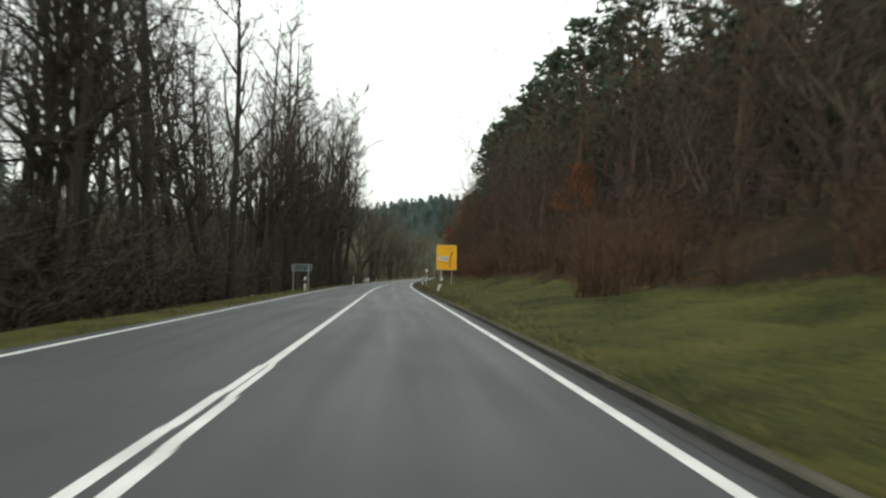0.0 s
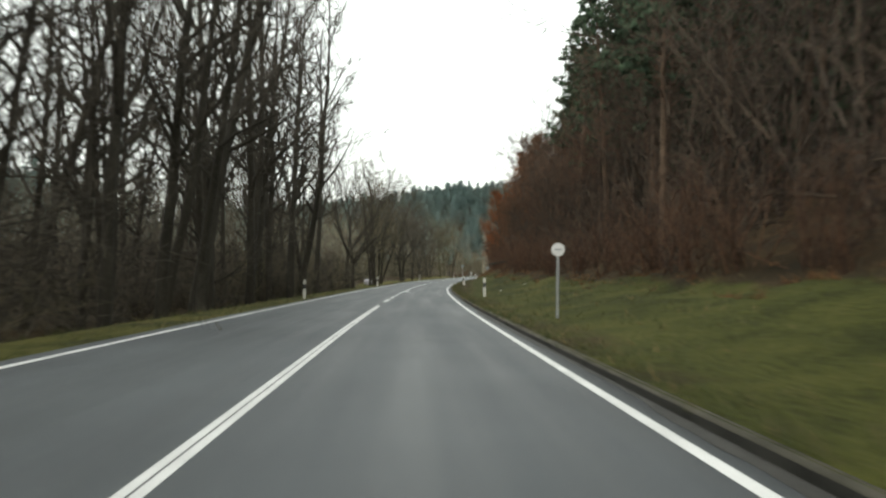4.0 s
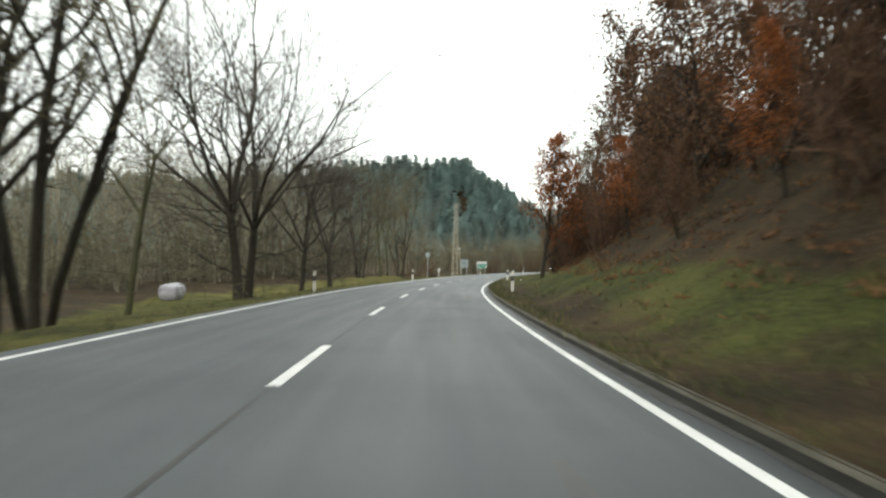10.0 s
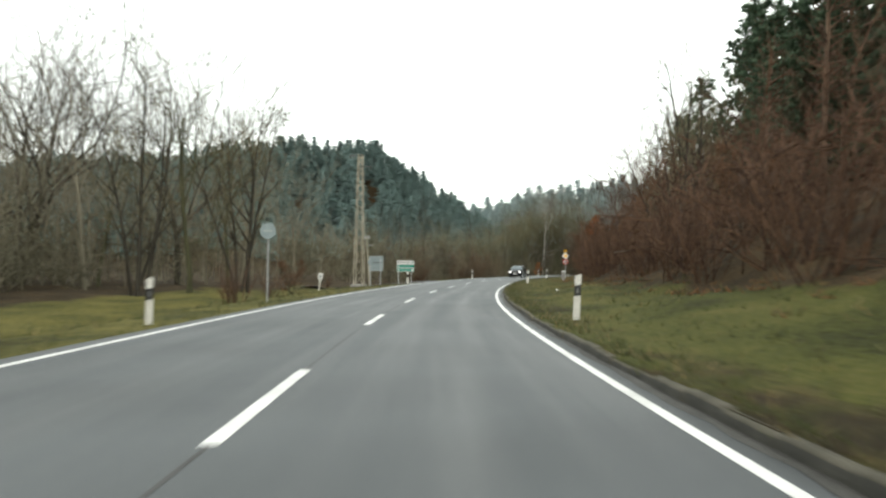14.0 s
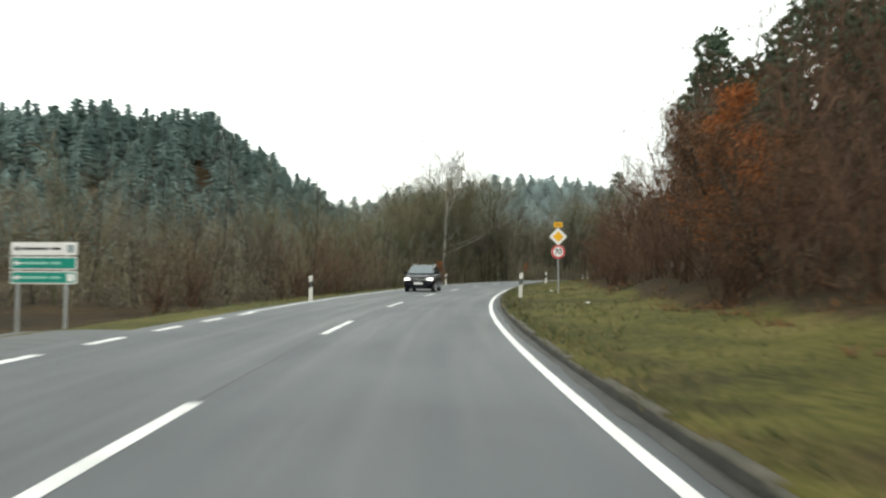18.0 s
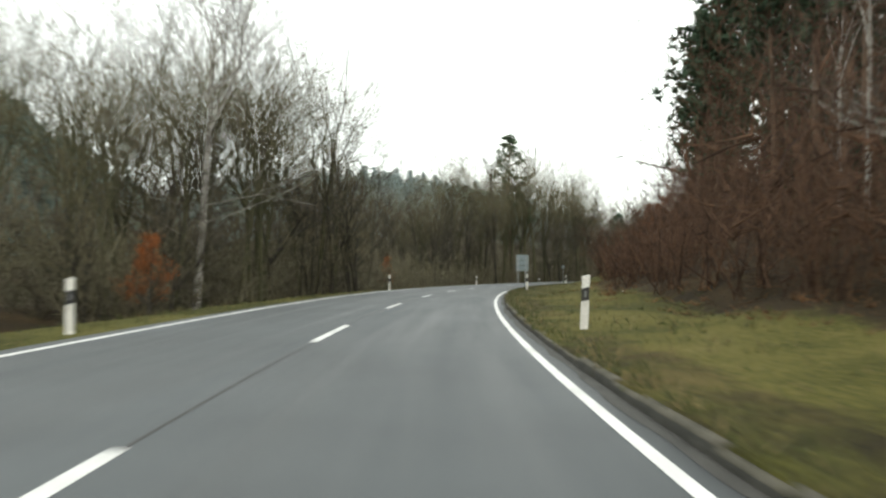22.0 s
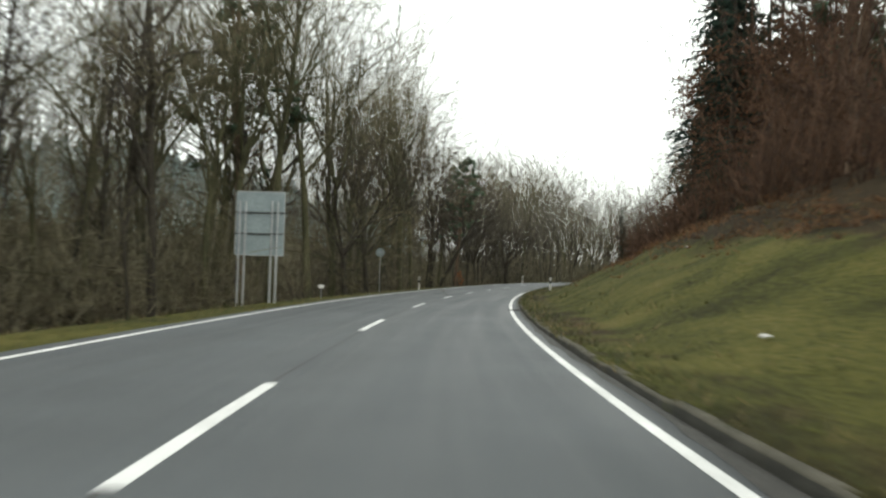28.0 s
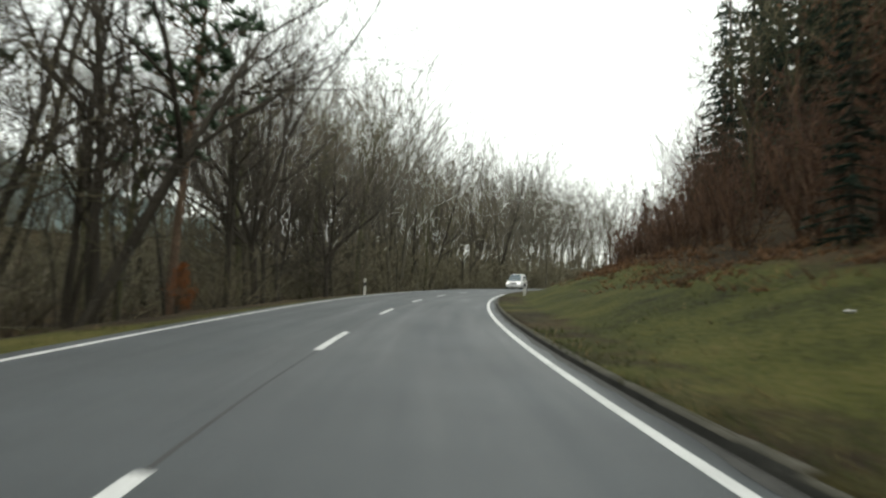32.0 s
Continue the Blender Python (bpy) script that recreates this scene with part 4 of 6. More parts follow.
BROWN = tree_thing("oak_sapling", _b, _t, BARK, TWIG_RED, "small oak with withered brown leaves", "tree", leaves=leaf_quads(6, _tips, 5, 0.08, 0.22), leaf_mat=LEAF_BROWN, group="trees with withered leaves")
BEECH = tree_thing("bare_beech_tree", *fan_tree(153, 10, 0.12, 0.12, 6, 0.7, (5, 5, 4, 3), 6, 0.05, 0.009)[:2], BARK, TWIG_RED, "leafless beech with a dense pinkish-brown crown", "tree", group="trees with withered leaves")
SHRUBS = [tree_thing("shrub", *shrub(171 + i, 3.2 + 0.7 * i)[:2], TWIG_RED, TWIG_RED, "dense leafless red-brown shrub on the verge edge", "shrub", 4, crown="crown", group="shrubs along the slope") for i in range(3)]
GREYS = [tree_thing("hazel_shrub", *shrub(181 + i, 4.0 + i, 14, 7, 4)[:2], TWIG, TWIG_OLIVE, "leafless grey-brown hazel shrub in the undergrowth", "shrub", 4, crown="crown", group="shrubs in the woods") for i in range(2)]

rd = random.Random(42)
# outer side, first woods: tall alders close to the road
for s, off in ((62, -8.7), (71, -8.6), (79, -9), (86, -8.4), (93, -9.2), (100, -8.6), (107, -9), (113, -8.7), (120, -9.2), (127, -9)):
    plant(rd.choice(ALDERS), s, off, rd.uniform(1.25, 1.4), rd=rd)
for s, off in ((-9, -10), (-4, -12), (1, -9.6), (5, -11), (9, -9.4), (14, -10.6), (19, -9.5), (24, -11.5), (33, -8.7), (46, -8.6), (57, -8.5), (83, -8.3), (97, -8), (110, -8)):
    plant(rd.choice(ALDERS), s, off, rd.uniform(1.15, 1.3), rd=rd)
for s, off in ((52, -9.6), (70, -10.5), (95, -10)):
    plant(OAKS[1], s, off, rd.uniform(1.05, 1.2), rd=rd, tall=1.25, label="tall forked bare tree in the first woods")
for i in range(74):
    s = -32 + 2.34 * i + rd.uniform(-1.2, 1.2)
    off = -rd.choice([9.2, 10.5, 12, 14, 17, 20]) - rd.uniform(0, 2.0)
    if s > 141 or (s > 128 and off > -11):
        continue
    plant(rd.choice(ALDERS), s, off, rd.uniform(0.8, 1.15), rd=rd)
for i in range(32):
    s = rd.uniform(-30, 138)
    plant(rd.choice(POLES), s, -rd.uniform(8.6, 26), rd.uniform(0.7, 1.2), rd=rd)
# the forked oak, the multi-stem trees and the oaks along the meadow
plant(OAKS[0], 153.2, -9.9, 1.25, 0.6, rd=rd, tall=1.22)
plant(OAKS[1], 152.4, -9.2, 1.0, 2.0, rd=rd)
plant(CLUMP, 167.5, -8.6, 1.22, rd=rd)
plant(CLUMP, 171.5, -8.8, 1.3, rd=rd)
plant(ALDERS[1], 170.8, -9.8, 0.95, rd=rd)
plant(MOSSY[0], 183.0, -11.0, 0.75, rd=rd)
plant(OAKS[2], 186.6, -7.4, 1.05, rd=rd)
plant(OAKS[1], 188.6, -7.6, 1.0, rd=rd)
plant(OAKS[1], 203.2, -8.4, 0.8, 1.0, rd=rd)
plant(OAKS[0], 211.6, -8.3, 0.86, 1.2, rd=rd)
for s, off, k, z in ((276, -37, 0, 1.7), (284, -44, 1, 1.6), (270, -45, 2, 1.6), (287, -29, 1, 1.5)):
    plant(OAKS[k], s, off, z, rd=rd, label="tall bare tree with a wide rounded crown")
for s, off, k in ((238, -34, 1), (246, -40, 2), (252, -30, 0), (262, -33, 2), (270, -38, 1), (281, -21, 1), (276, -30, 0), (230, -38, 0), (215, -40, 2)):
    plant(MOSSY[k], s, off, rd.uniform(0.75, 0.95), rd=rd)
plant(CLUMP, 268.5, -14.8, 1.0, rd=rd)
plant(MOSSY[0], 264, -16.5, 0.9, rd=rd)
plant(CLUMP, 262, -19, 1.0, rd=rd)
plant(BROWN, 255.5, -7.2, 0.26, rd=rd, label="low bush with withered rusty leaves")
# outer side after the junction: birch and mixed trees
plant(BIRCH, 377.0, -11.5, 1.3, 1.0, rd=rd)
plant(MOSSY[0], 384, -12, 0.9, rd=rd)
plant(MOSSY[2], 373, -13.5, 0.72, rd=rd)
plant(MOSSY[2], 393, -9.8, 0.95, rd=rd)
plant(MOSSY[0], 389, -12.8, 0.95, rd=rd)
plant(MOSSY[1], 402, -11.5, 1.0, rd=rd)
for i in range(44):
    s = 318 + 2.3 * i + rd.uniform(-1.5, 1.5)
    off = -rd.uniform(10, 26) if s < 370 else -rd.uniform(8.5, 24)
    plant(rd.choice(MOSSY + OAKS + [CLUMP]), s, off, rd.uniform(0.3, 0.42) if s < 340 else rd.uniform(0.36, 0.5) if s < 374 else rd.uniform(0.62, 0.82), rd=rd)
# outer side, last woods
for s, off, z in ((504.6, -9.4, 1.15), (508, -10.4, 1.2), (509.5, -13, 1.2), (513, -10.5, 1.15), (506, -15, 1.2), (511.5, -16, 1.2), (516, -13.5, 1.1), (503, -13, 1.1), (542, -12, 1.0), (556, -12, 1.05), (568, -12, 1.2)):
    plant(rd.choice(MOSSY), s, off, z, rd=rd)
for s, off, z in ((474, -10, 1.25), (481, -9.8, 1.35), (488, -10.5, 1.3), (493, -12, 1.3), (352, -12, 0.42), (356, -14, 0.46), (349, -14, 0.4), (360, -12, 0.48), (346, -12, 0.36), (375, -11.5, 0.8), (380, -14, 0.85), (372, -15, 0.7), (386, -12, 0.85), (368, -13, 0.6), (362, -12.5, 0.58), (365, -15, 0.62), (358, -16, 0.56)):
    plant(rd.choice(MOSSY), s, off, z, rd=rd)
for s, off, z in ((440, -13, 0.62), (444, -12, 0.65), (447, -14, 0.7), (451, -12, 0.74), (455, -13, 0.78)):
    plant(rd.choice(ALDERS), s, off, z, rd=rd)
for i in range(22):
    plant(rd.choice(ALDERS + MOSSY), rd.uniform(426, 464), -rd.uniform(11.5, 24), rd.uniform(0.62, 0.76), rd=rd)
for i in range(82):
    s = 420 + 2.5 * i + rd.uniform(-1.5, 1.5)
    off = -rd.choice([9, 10.5, 13, 16, 20]) - rd.uniform(0, 2)
    if s < 470:
        off -= 3
    if 498 < s < 540 and i % 3:
        continue
    plant(rd.choice(MOSSY + MOSSY + ALDERS + [OAKS[1]]), s, off, rd.uniform(0.52, 0.68) if s < 470 else rd.uniform(0.9, 1.15) if s < 525 else rd.uniform(0.72, 0.95), rd=rd)
for i in range(60):
    plant(rd.choice(POLES), rd.uniform(318, 600), -rd.uniform(8.5, 25), rd.uniform(0.6, 1.1), rd=rd)
plant(PINES[2], 479.9, -14, 1.18, rd=rd)
plant(PINES[1], 524.6, -8.7, 0.72, rd=rd)
plant(PINES[0], 520, -14.5, 0.75, rd=rd)
plant(OAKS[0], 540.5, -10.4, 1.2, 2.2, rd=rd)
plant(OAKS[2], 546, -13, 1.15, rd=rd)
LEANER = tree_thing("leaning_tree", *fan_tree(97, 17, 0.24, 0.4, 3, 0.5, (5, 4, 4, 3), 5, 0.02, 0.015, 0.04, (0.55, 0.1))[:2], BARK, TWIG, "dark bare tree leaning out towards the road", "tree", group="bare trees along the road")
plant(LEANER, 519, -9.6, 1.0, heading(519), rd=rd)
plant(POLES[2], 524.2, -8.6, 1.1, rd=rd)
plant(LEANER, 142.5, -9.3, 0.92, heading(142.5) + math.pi, rd=random.Random(3), label="dark bare tree leaning away from the road")
for i in range(6):
    plant(rd.choice(MOSSY + ALDERS), rd.uniform(514, 532), -rd.uniform(11, 22), rd.uniform(0.85, 1.1), rd=rd)
for i in range(14):
    plant(rd.choice(MOSSY + ALDERS), rd.uniform(452, 478), -rd.uniform(10, 20), rd.uniform(0.92, 1.12), rd=rd)
for i in range(9):
    plant(rd.choice(MOSSY + [OAKS[1]]), rd.uniform(374, 394), -rd.uniform(11.5, 19), rd.uniform(0.66, 0.82), rd=rd)
# inner side: conifers on the slope
for s, off, k, z in ((112, 18.7, 0, 1.05), (138, 17, 0, 0.95), (146, 18.5, 1, 0.9), (130, 16, 2, 1.0), (122, 17.5, 1, 1.0), (154, 19, 0, 0.85), (106, 18, 2, 1.0), (98, 19, 0, 1.05), (90, 20, 1, 1.0), (80, 21, 2, 1.0), (112, 24, 1, 1.1), (120, 21, 2, 1.1), (128, 23, 0, 1.1), (136, 21, 1, 1.1), (144, 23, 2, 1.1), (178, 20, 0, 0.8), (186, 21, 1, 0.8), (104, 22, 1, 1), (96, 24, 2, 1), (120, 24, 0, 1), (84, 25, 1, 1.1), (72, 27, 2, 1), (128, 19, 1, 0.9), (134, 25, 2, 1), (60, 24, 0, 1), (48, 28, 1, 1), (36, 26, 2, 1), (24, 30, 0, 1), (12, 27, 1, 1), (90, 31, 0, 1.1), (140, 22, 0, 0.9), (0, 30, 2, 1), (399, 17.6, 2, 0.72), (388, 19.5, 1, 0.85), (411, 18, 2, 0.88), (419, 18.5, 1, 0.95), (404, 20, 0, 0.95), (413, 21.5, 1, 1.0), (408, 24, 2, 1.05), (425, 21, 2, 1.0), (382, 20, 0, 1.0), (390, 21.5, 2, 1.05), (398, 18, 1, 1.05), (378, 21, 1, 1.15), (384, 22, 2, 1.15), (384, 26, 0, 1.0), (372, 28, 1, 1.0), (392, 24, 2, 0.95), (400, 27, 1, 0.95), (262, 18.5, 1, 0.55), (267, 20, 2, 0.62), (274, 22, 1, 0.7), (281, 23, 2, 0.75), (289, 24, 1, 0.75), (270, 26, 0, 0.8), (300, 21, 2, 0.7), (308, 19, 1, 0.65), (316, 20, 2, 0.7), (325, 22, 0, 0.8), (268, 24, 1, 0.95), (276, 26, 2, 0.95), (282, 28, 1, 1.0), (78, 17.5, 0, 1.0), (66, 17, 1, 1.0), (99, 16, 0, 1.0), (40, 19, 1, 1.0), (54, 18, 0, 1.0), (24, 20, 1, 1.0), (470, 19, 2, 1.05), (477, 20.5, 1, 1), (463, 22, 0, 1), (484, 24, 2, 1), (455, 25, 1, 1), (410, 26, 0, 1), (420, 25, 2, 1), (446, 27, 0, 1), (340, 30, 1, 0.9), (355, 30, 2, 0.9)):
    plant(PINES[k], s, max(off, tree_line(s) + 2), z, rd=rd)
for s, off, k, z in ((116, 27, 0, 1), (108, 30, 1, 1), (98, 34, 2, 1), (124, 31, 1, 1), (80, 33, 0, 1), (66, 33, 1, 1), (54, 34, 2, 1), (40, 35, 0, 1), (20, 36, 1, 1), (485, 16.8, 1, 1.1), (491, 16.6, 2, 1.1), (497, 16.2, 1, 1.15), (492, 17.2, 2, 1.15), (486, 18.2, 1, 1.15), (498, 17.4, 2, 1.2), (502, 18.5, 1, 1.0), (508, 20, 2, 1.1), (515, 20.5, 1, 1.0), (497, 21, 2, 1.0), (521, 22, 2, 1.1), (503, 24, 2, 1.1), (551, 17.6, 2, 1.1), (554, 19, 1, 1.15), (547, 18.6, 2, 1.15), (543, 20.5, 1, 1.1), (537, 19, 2, 1.1), (540, 22.5, 2, 1.1), (533, 21.5, 1, 1.1), (528, 24, 2, 1.1), (535, 26, 1, 1.1), (577, 22, 2, 1.1), (570, 25, 1, 1.1), (563, 21, 2, 1.0), (556, 26, 0, 1.1), (584, 27, 1, 1.1), (548, 28, 2, 1.1), (540, 31, 0, 1.1), (530, 30, 1, 1), (520, 29, 2, 1), (590, 20, 0, 0.8), (597, 23, 1, 1), (512, 10.9, 0, 0.36), (560, 14, 1, 0.3), (510, 28, 1, 1), (500, 27, 2, 1), (492, 29, 0, 1), (430, 28, 1, 1), (438, 30, 2, 1), (365, 33, 0, 1)):
    plant(SPRUCES[k], s, off if z < 0.5 else max(off, tree_line(s) + 0.8), z, rd=rd)
# trees with withered leaves
for s, off, z, p in ((118, 17, 1.2, BEECH), (126, 16.5, 1.2, BEECH), (134, 15.2, 1.15, BEECH), (110, 18, 1.2, BEECH), (140, 14.4, 1.05, BEECH), (129, 13.8, 0.8, BEECH), (122, 14.5, 0.8, BEECH), (144, 12.8, 0.7, BEECH), (47, 16.5, 0.7, RUSTY), (442, 14, 0.62, RUSTY), (447, 15.5, 0.75, RUSTY), (161, 10, 0.95, RUSTY), (166, 12.0, 1.3, RUSTY), (172, 13.5, 1.35, RUSTY), (150, 12.8, 0.85, BEECH), (156, 15.5, 1.3, BROWN), (147, 15.5, 1.0, BEECH), (174, 18, 1.7, BROWN), (181, 19, 1.7, BROWN), (188, 18.5, 1.6, BROWN), (166, 20, 1.7, BROWN), (168, 16, 1.6, BROWN), (156, 11.5, 1.0, BROWN), (175, 11.5, 1.0, BROWN), (180, 15, 1.5, BROWN), (187, 13.5, 1.3, BROWN), (194, 12.8, 1.25, BROWN), (196.0, 6.7, 0.8, RUSTY), (197.6, 7.5, 0.7, RUSTY), (199.5, 8.6, 0.5, BROWN), (488, 17.8, 1.6, BROWN), (494, 18.2, 1.7, BROWN), (482, 18.4, 1.6, BROWN), (501, 18.8, 1.5, BROWN), (206, 12.5, 1.0, BROWN), (202, 14.5, 1.2, BROWN), (209, 13.5, 0.8, BROWN), (216, 14.5, 0.8, BROWN), (162, 18, 1.6, BROWN), (165, 9.2, 0.35, BROWN), (170, 9.8, 0.42, RUSTY), (176, 9.2, 0.36, BROWN), (181, 9.8, 0.45, BROWN), (186, 9.6, 0.42, RUSTY), (190, 10.2, 0.5, BROWN), (195.5, 9.6, 0.55, BROWN), (199.5, 9.2, 0.5, BROWN), (160, 9.6, 0.4, BROWN), (178, 12, 0.6, RUSTY), (150, 17, 1.6, BROWN), (222, 13, 0.7, BROWN), (300, 10.3, 0.6, RUSTY), (304, 11.5, 0.7, BROWN), (296, 10.5, 0.55, BROWN), (311, 14, 0.6, BROWN), (324, 16, 0.6, BROWN), (418, 14.5, 0.55, RUSTY), (424, 16.5, 0.6, BROWN), (250, 14, 0.6, BROWN), (507, 17, 0.8, BROWN), (515, 18.5, 0.9, RUSTY), (525, 18, 0.9, BROWN), (536, 19, 0.9, BROWN), (476, 19, 0.8, BROWN), (527, 16.5, 1.5, BROWN), (531, 18, 1.6, BROWN), (523, 17.5, 1.5, BROWN), (519, 19, 1.6, BROWN), (512, 20, 1.5, BROWN)):
    plant(p, s, max(off, tree_line(s) + 3), z, rd=rd)
for s, off in ((514, 16.0), (520, 16.6), (526, 17.0), (532, 17.4), (538, 17.2), (545, 18)):
    plant(MOSSY[2], s, off, rd.uniform(0.55, 0.68), rd=rd, label="slender bare grey tree at the edge of the slope")
for s, off, z in ((365, -8.4, 0.3), (420, -12.5, 0.4), (524, -8.2, 0.22)):
    plant(RUSTY, s, off, z, rd=rd, label="small sapling that still holds orange leaves")
for s, off, z in ((203.5, 9.6, 0.62), (206.5, 10.2, 0.6), (256, 12.8, 0.62), (259, 14, 0.7), (262, 13, 0.6)):
    plant(CLUMP, s, off, z, rd=rd)
for s, off, z in ((229, 12.1, 0.55), (353, 13.2, 0.72), (354.5, 12.3, 0.7), (372, 18.5, 1.0), (379, 20, 1.05), (366, 17, 0.9), (338, 16, 0.7), (455, 17, 0.55), (462, 18, 0.5)):
    plant(BIRCH, s, off, z * 0.72, rd=rd, tall=1.4)
# shrubs along the foot of the slope
s = -30.0
while s < 575:
    vw = float(np.interp(s, *zip(*VERGE))) + WR + 0.75
    p = rd.choice(SHRUBS)
    if not 168 < s < 186:
        plant(p, s, vw + rd.uniform(0.6, 2.2), rd.uniform(0.7, 1.1), rd=rd)
    s += rd.uniform(2.2, 3.6)
for i in range(84):
    s = rd.choice([rd.uniform(-25, 128), rd.uniform(318, 425), rd.uniform(420, 600), rd.uniform(440, 560)])
    plant(rd.choice(GREYS), s, -rd.uniform(8.0, 16), rd.uniform(0.6, 1.0), rd=rd)
for i in range(36):
    plant(rd.choice(GREYS), rd.uniform(104, 150), -rd.uniform(9.5, 17), rd.uniform(0.7, 1.15), rd=rd)
for s, off, z in ((6.5, 8.6, 0.7), (8.5, 8.0, 0.8), (10.5, 9.0, 0.85), (12.5, 9.6, 0.8), (59, 9.9, 0.7), (62, 10.4, 0.8), (196.6, 7.7, 0.7), (195, 8.0, 0.7), (198.4, 7.9, 0.75), (248, -7.8, 0.55), (252, -9.5, 0.5), (256, -8.6, 0.45), (326, -10, 1.1), (330, -9, 0.9), (333, -12, 1.3), (336, -10, 1.1), (340, -12.5, 1.4), (342, -9.5, 1.0), (345, -11, 1.3), (348, -14, 1.5), (338, -15, 1.5), (352, -12, 1.2), (312, -12, 0.8), (318, -13, 1.0), (322, -15, 1.2), (284, -13, 0.4)):
    plant(SHRUBS[1], s, off, z, rd=rd)

# what nobody could count: thickets, far woods
light_shrub = [join_np(cones(shrub(201 + i, 4.2, 7, 4, 3, 0.026)[1])) for i in range(3)]
rd = random.Random(7)
rows = []
for i in range(1450):
    s = rd.uniform(-40, 730)
    b = rd.uniform(1.2, 22)
    off = float(np.interp(s, *zip(*VERGE))) + WR + 0.75 + b
    if 166 < s < 190 and b < 2.5:
        continue
    p = spot(s, off, 0.1)
    k = rd.uniform(0.6, 1.25)
    rows.append((*p, rd.uniform(0, 6.28), k, k * rd.uniform(0.8, 1.3)))
scatter_mesh("slope_thicket", light_shrub, [q for q in rows if q[1] < 150], TWIG_BROWN, "dense leafless brown thicket covering the slope", "thicket")
rows = [q for q in rows if q[1] >= 150]
scatter_mesh("slope_thicket", light_shrub, rows, TWIG_RED, "dense leafless red-brown thicket covering the slope", "thicket")
rows = []
for i in range(1650):
    s, off = rd.choice([(rd.uniform(-60, 145), -rd.uniform(9.8, 40)), (rd.uniform(-60, 145), -rd.uniform(13, 30)), (rd.uniform(150, 285), -rd.uniform(24, 48)), (rd.uniform(306, 600), -rd.uniform(10, 30)), (rd.uniform(306, 600), -rd.uniform(13, 40)), (rd.uniform(540, 720), -rd.uniform(9, 40))])
    p = spot(s, off, 0.1)
    far = min(1.0, (abs(off) - 8) / 14)
    k = rd.uniform(0.6, 1.0) + rd.uniform(0.2, 0.9) * far
    rows.append((*p, rd.uniform(0, 6.28), k, k * rd.uniform(0.9, 1.3)))
for i in range(260):
    p = spot(rd.uniform(560, 720), -rd.uniform(8, 24), 0.1)
    k = rd.uniform(1.1, 1.9)
    rows.append((*p, rd.uniform(0, 6.28), k, k * rd.uniform(0.9, 1.2)))
for i in range(420):
    p = spot(rd.uniform(-30, 152), -rd.uniform(9.5, 22), 0.1)
    k = rd.uniform(0.6, 1.15)
    rows.append((*p, rd.uniform(0, 6.28), k, k * rd.uniform(0.8, 1.1)))
for i in range(260):
    p = spot(rd.uniform(-22, 45), -rd.uniform(9.5, 17), 0.1)
    k = rd.uniform(0.9, 1.45)
    rows.append((*p, rd.uniform(0, 6.28), k, k * rd.uniform(0.8, 1.1)))
for i in range(220):
    p = spot(rd.uniform(600, 760), -rd.uniform(14, 60), 0.1)
    k = rd.uniform(1.5, 2.3)
    rows.append((*p, rd.uniform(0, 6.28), k, k * rd.uniform(0.9, 1.2)))
for i in range(330):
    p = spot(rd.uniform(372, 482), -rd.uniform(10.5, 24), 0.1)
    k = rd.uniform(0.75, 1.25)
    rows.append((*p, rd.uniform(0, 6.28), k, k * rd.uniform(0.8, 1.1)))
for i in range(300):
    p = spot(rd.uniform(112, 152), -rd.uniform(10, 19), 0.1)
    k = rd.uniform(0.8, 1.25)
    rows.append((*p, rd.uniform(0, 6.28), k, k * rd.uniform(0.8, 1.1)))
scatter_mesh("woods_thicket", light_shrub, [q for q in rows if q[1] < 155], TWIG, "dense dark leafless undergrowth between the trees", "thicket")
rows = [q for q in rows if q[1] >= 155]
scatter_mesh("woods_thicket", light_shrub, rows, THICKET, "dense leafless undergrowth between the trees", "thicket")


def light_tree(seed, h, fork=0.36, spread=0.4, kids=(4, 3, 2), leaders=3, twig=0.03, rise=0.06):
    big, thin, _ = fan_tree(seed, h, 0.13, fork, leaders, spread, kids, 2, 0.05, twig, rise)
    thin += [(a, b + (b - a) * 0.25, r0) for a, b, r0, r1 in big[4:]]
    return join_np(tubes(big[:4], 4), cones(thin))


light_trees = [light_tree(221 + i, 12 + 2 * i) for i in range(4)]
rows = []
for n, s0, s1, o0, o1, k0, k1 in ((150, -80, 150, 17, 55, 0.7, 1.05), (330, 128, 310, 24, 60, 0.8, 1.15), (110, 306, 400, 17, 60, 0.45, 0.7), (150, 390, 560, 17, 60, 0.65, 0.95), (270, 572, 700, 11, 42, 1.45, 1.85), (130, 445, 560, 16, 45, 0.85, 1.1), (90, 690, 800, 8, 60, 1.3, 1.8)):
    for i in range(n):
        p = spot(rd.uniform(s0, s1), -rd.uniform(o0, o1), 0.1)
        k = rd.uniform(k0, k1)
        rows.append((*p, rd.uniform(0, 6.28), k, k))
for i in range(90):
    p = spot(rd.uniform(590, 740), rd.uniform(9, 40), 0.1)
    rows.append((*p, rd.uniform(0, 6.28), 1.1, 1.1))
rd.shuffle(rows)
scatter_mesh("bare_woods", light_trees, [q for q in rows if q[0] < 200 and q[1] >= 150], WOODS_FAR, "leafless grey-brown woods filling the valley, paled by painted haze", "woods")
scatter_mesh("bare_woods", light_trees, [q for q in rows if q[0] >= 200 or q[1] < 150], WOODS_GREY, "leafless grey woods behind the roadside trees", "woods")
brown_trees = [light_tree(261 + i, 9 + 1.5 * i, 0.1, 0.5, (4, 3, 3), 4, 0.026) for i in range(3)]
rows = []
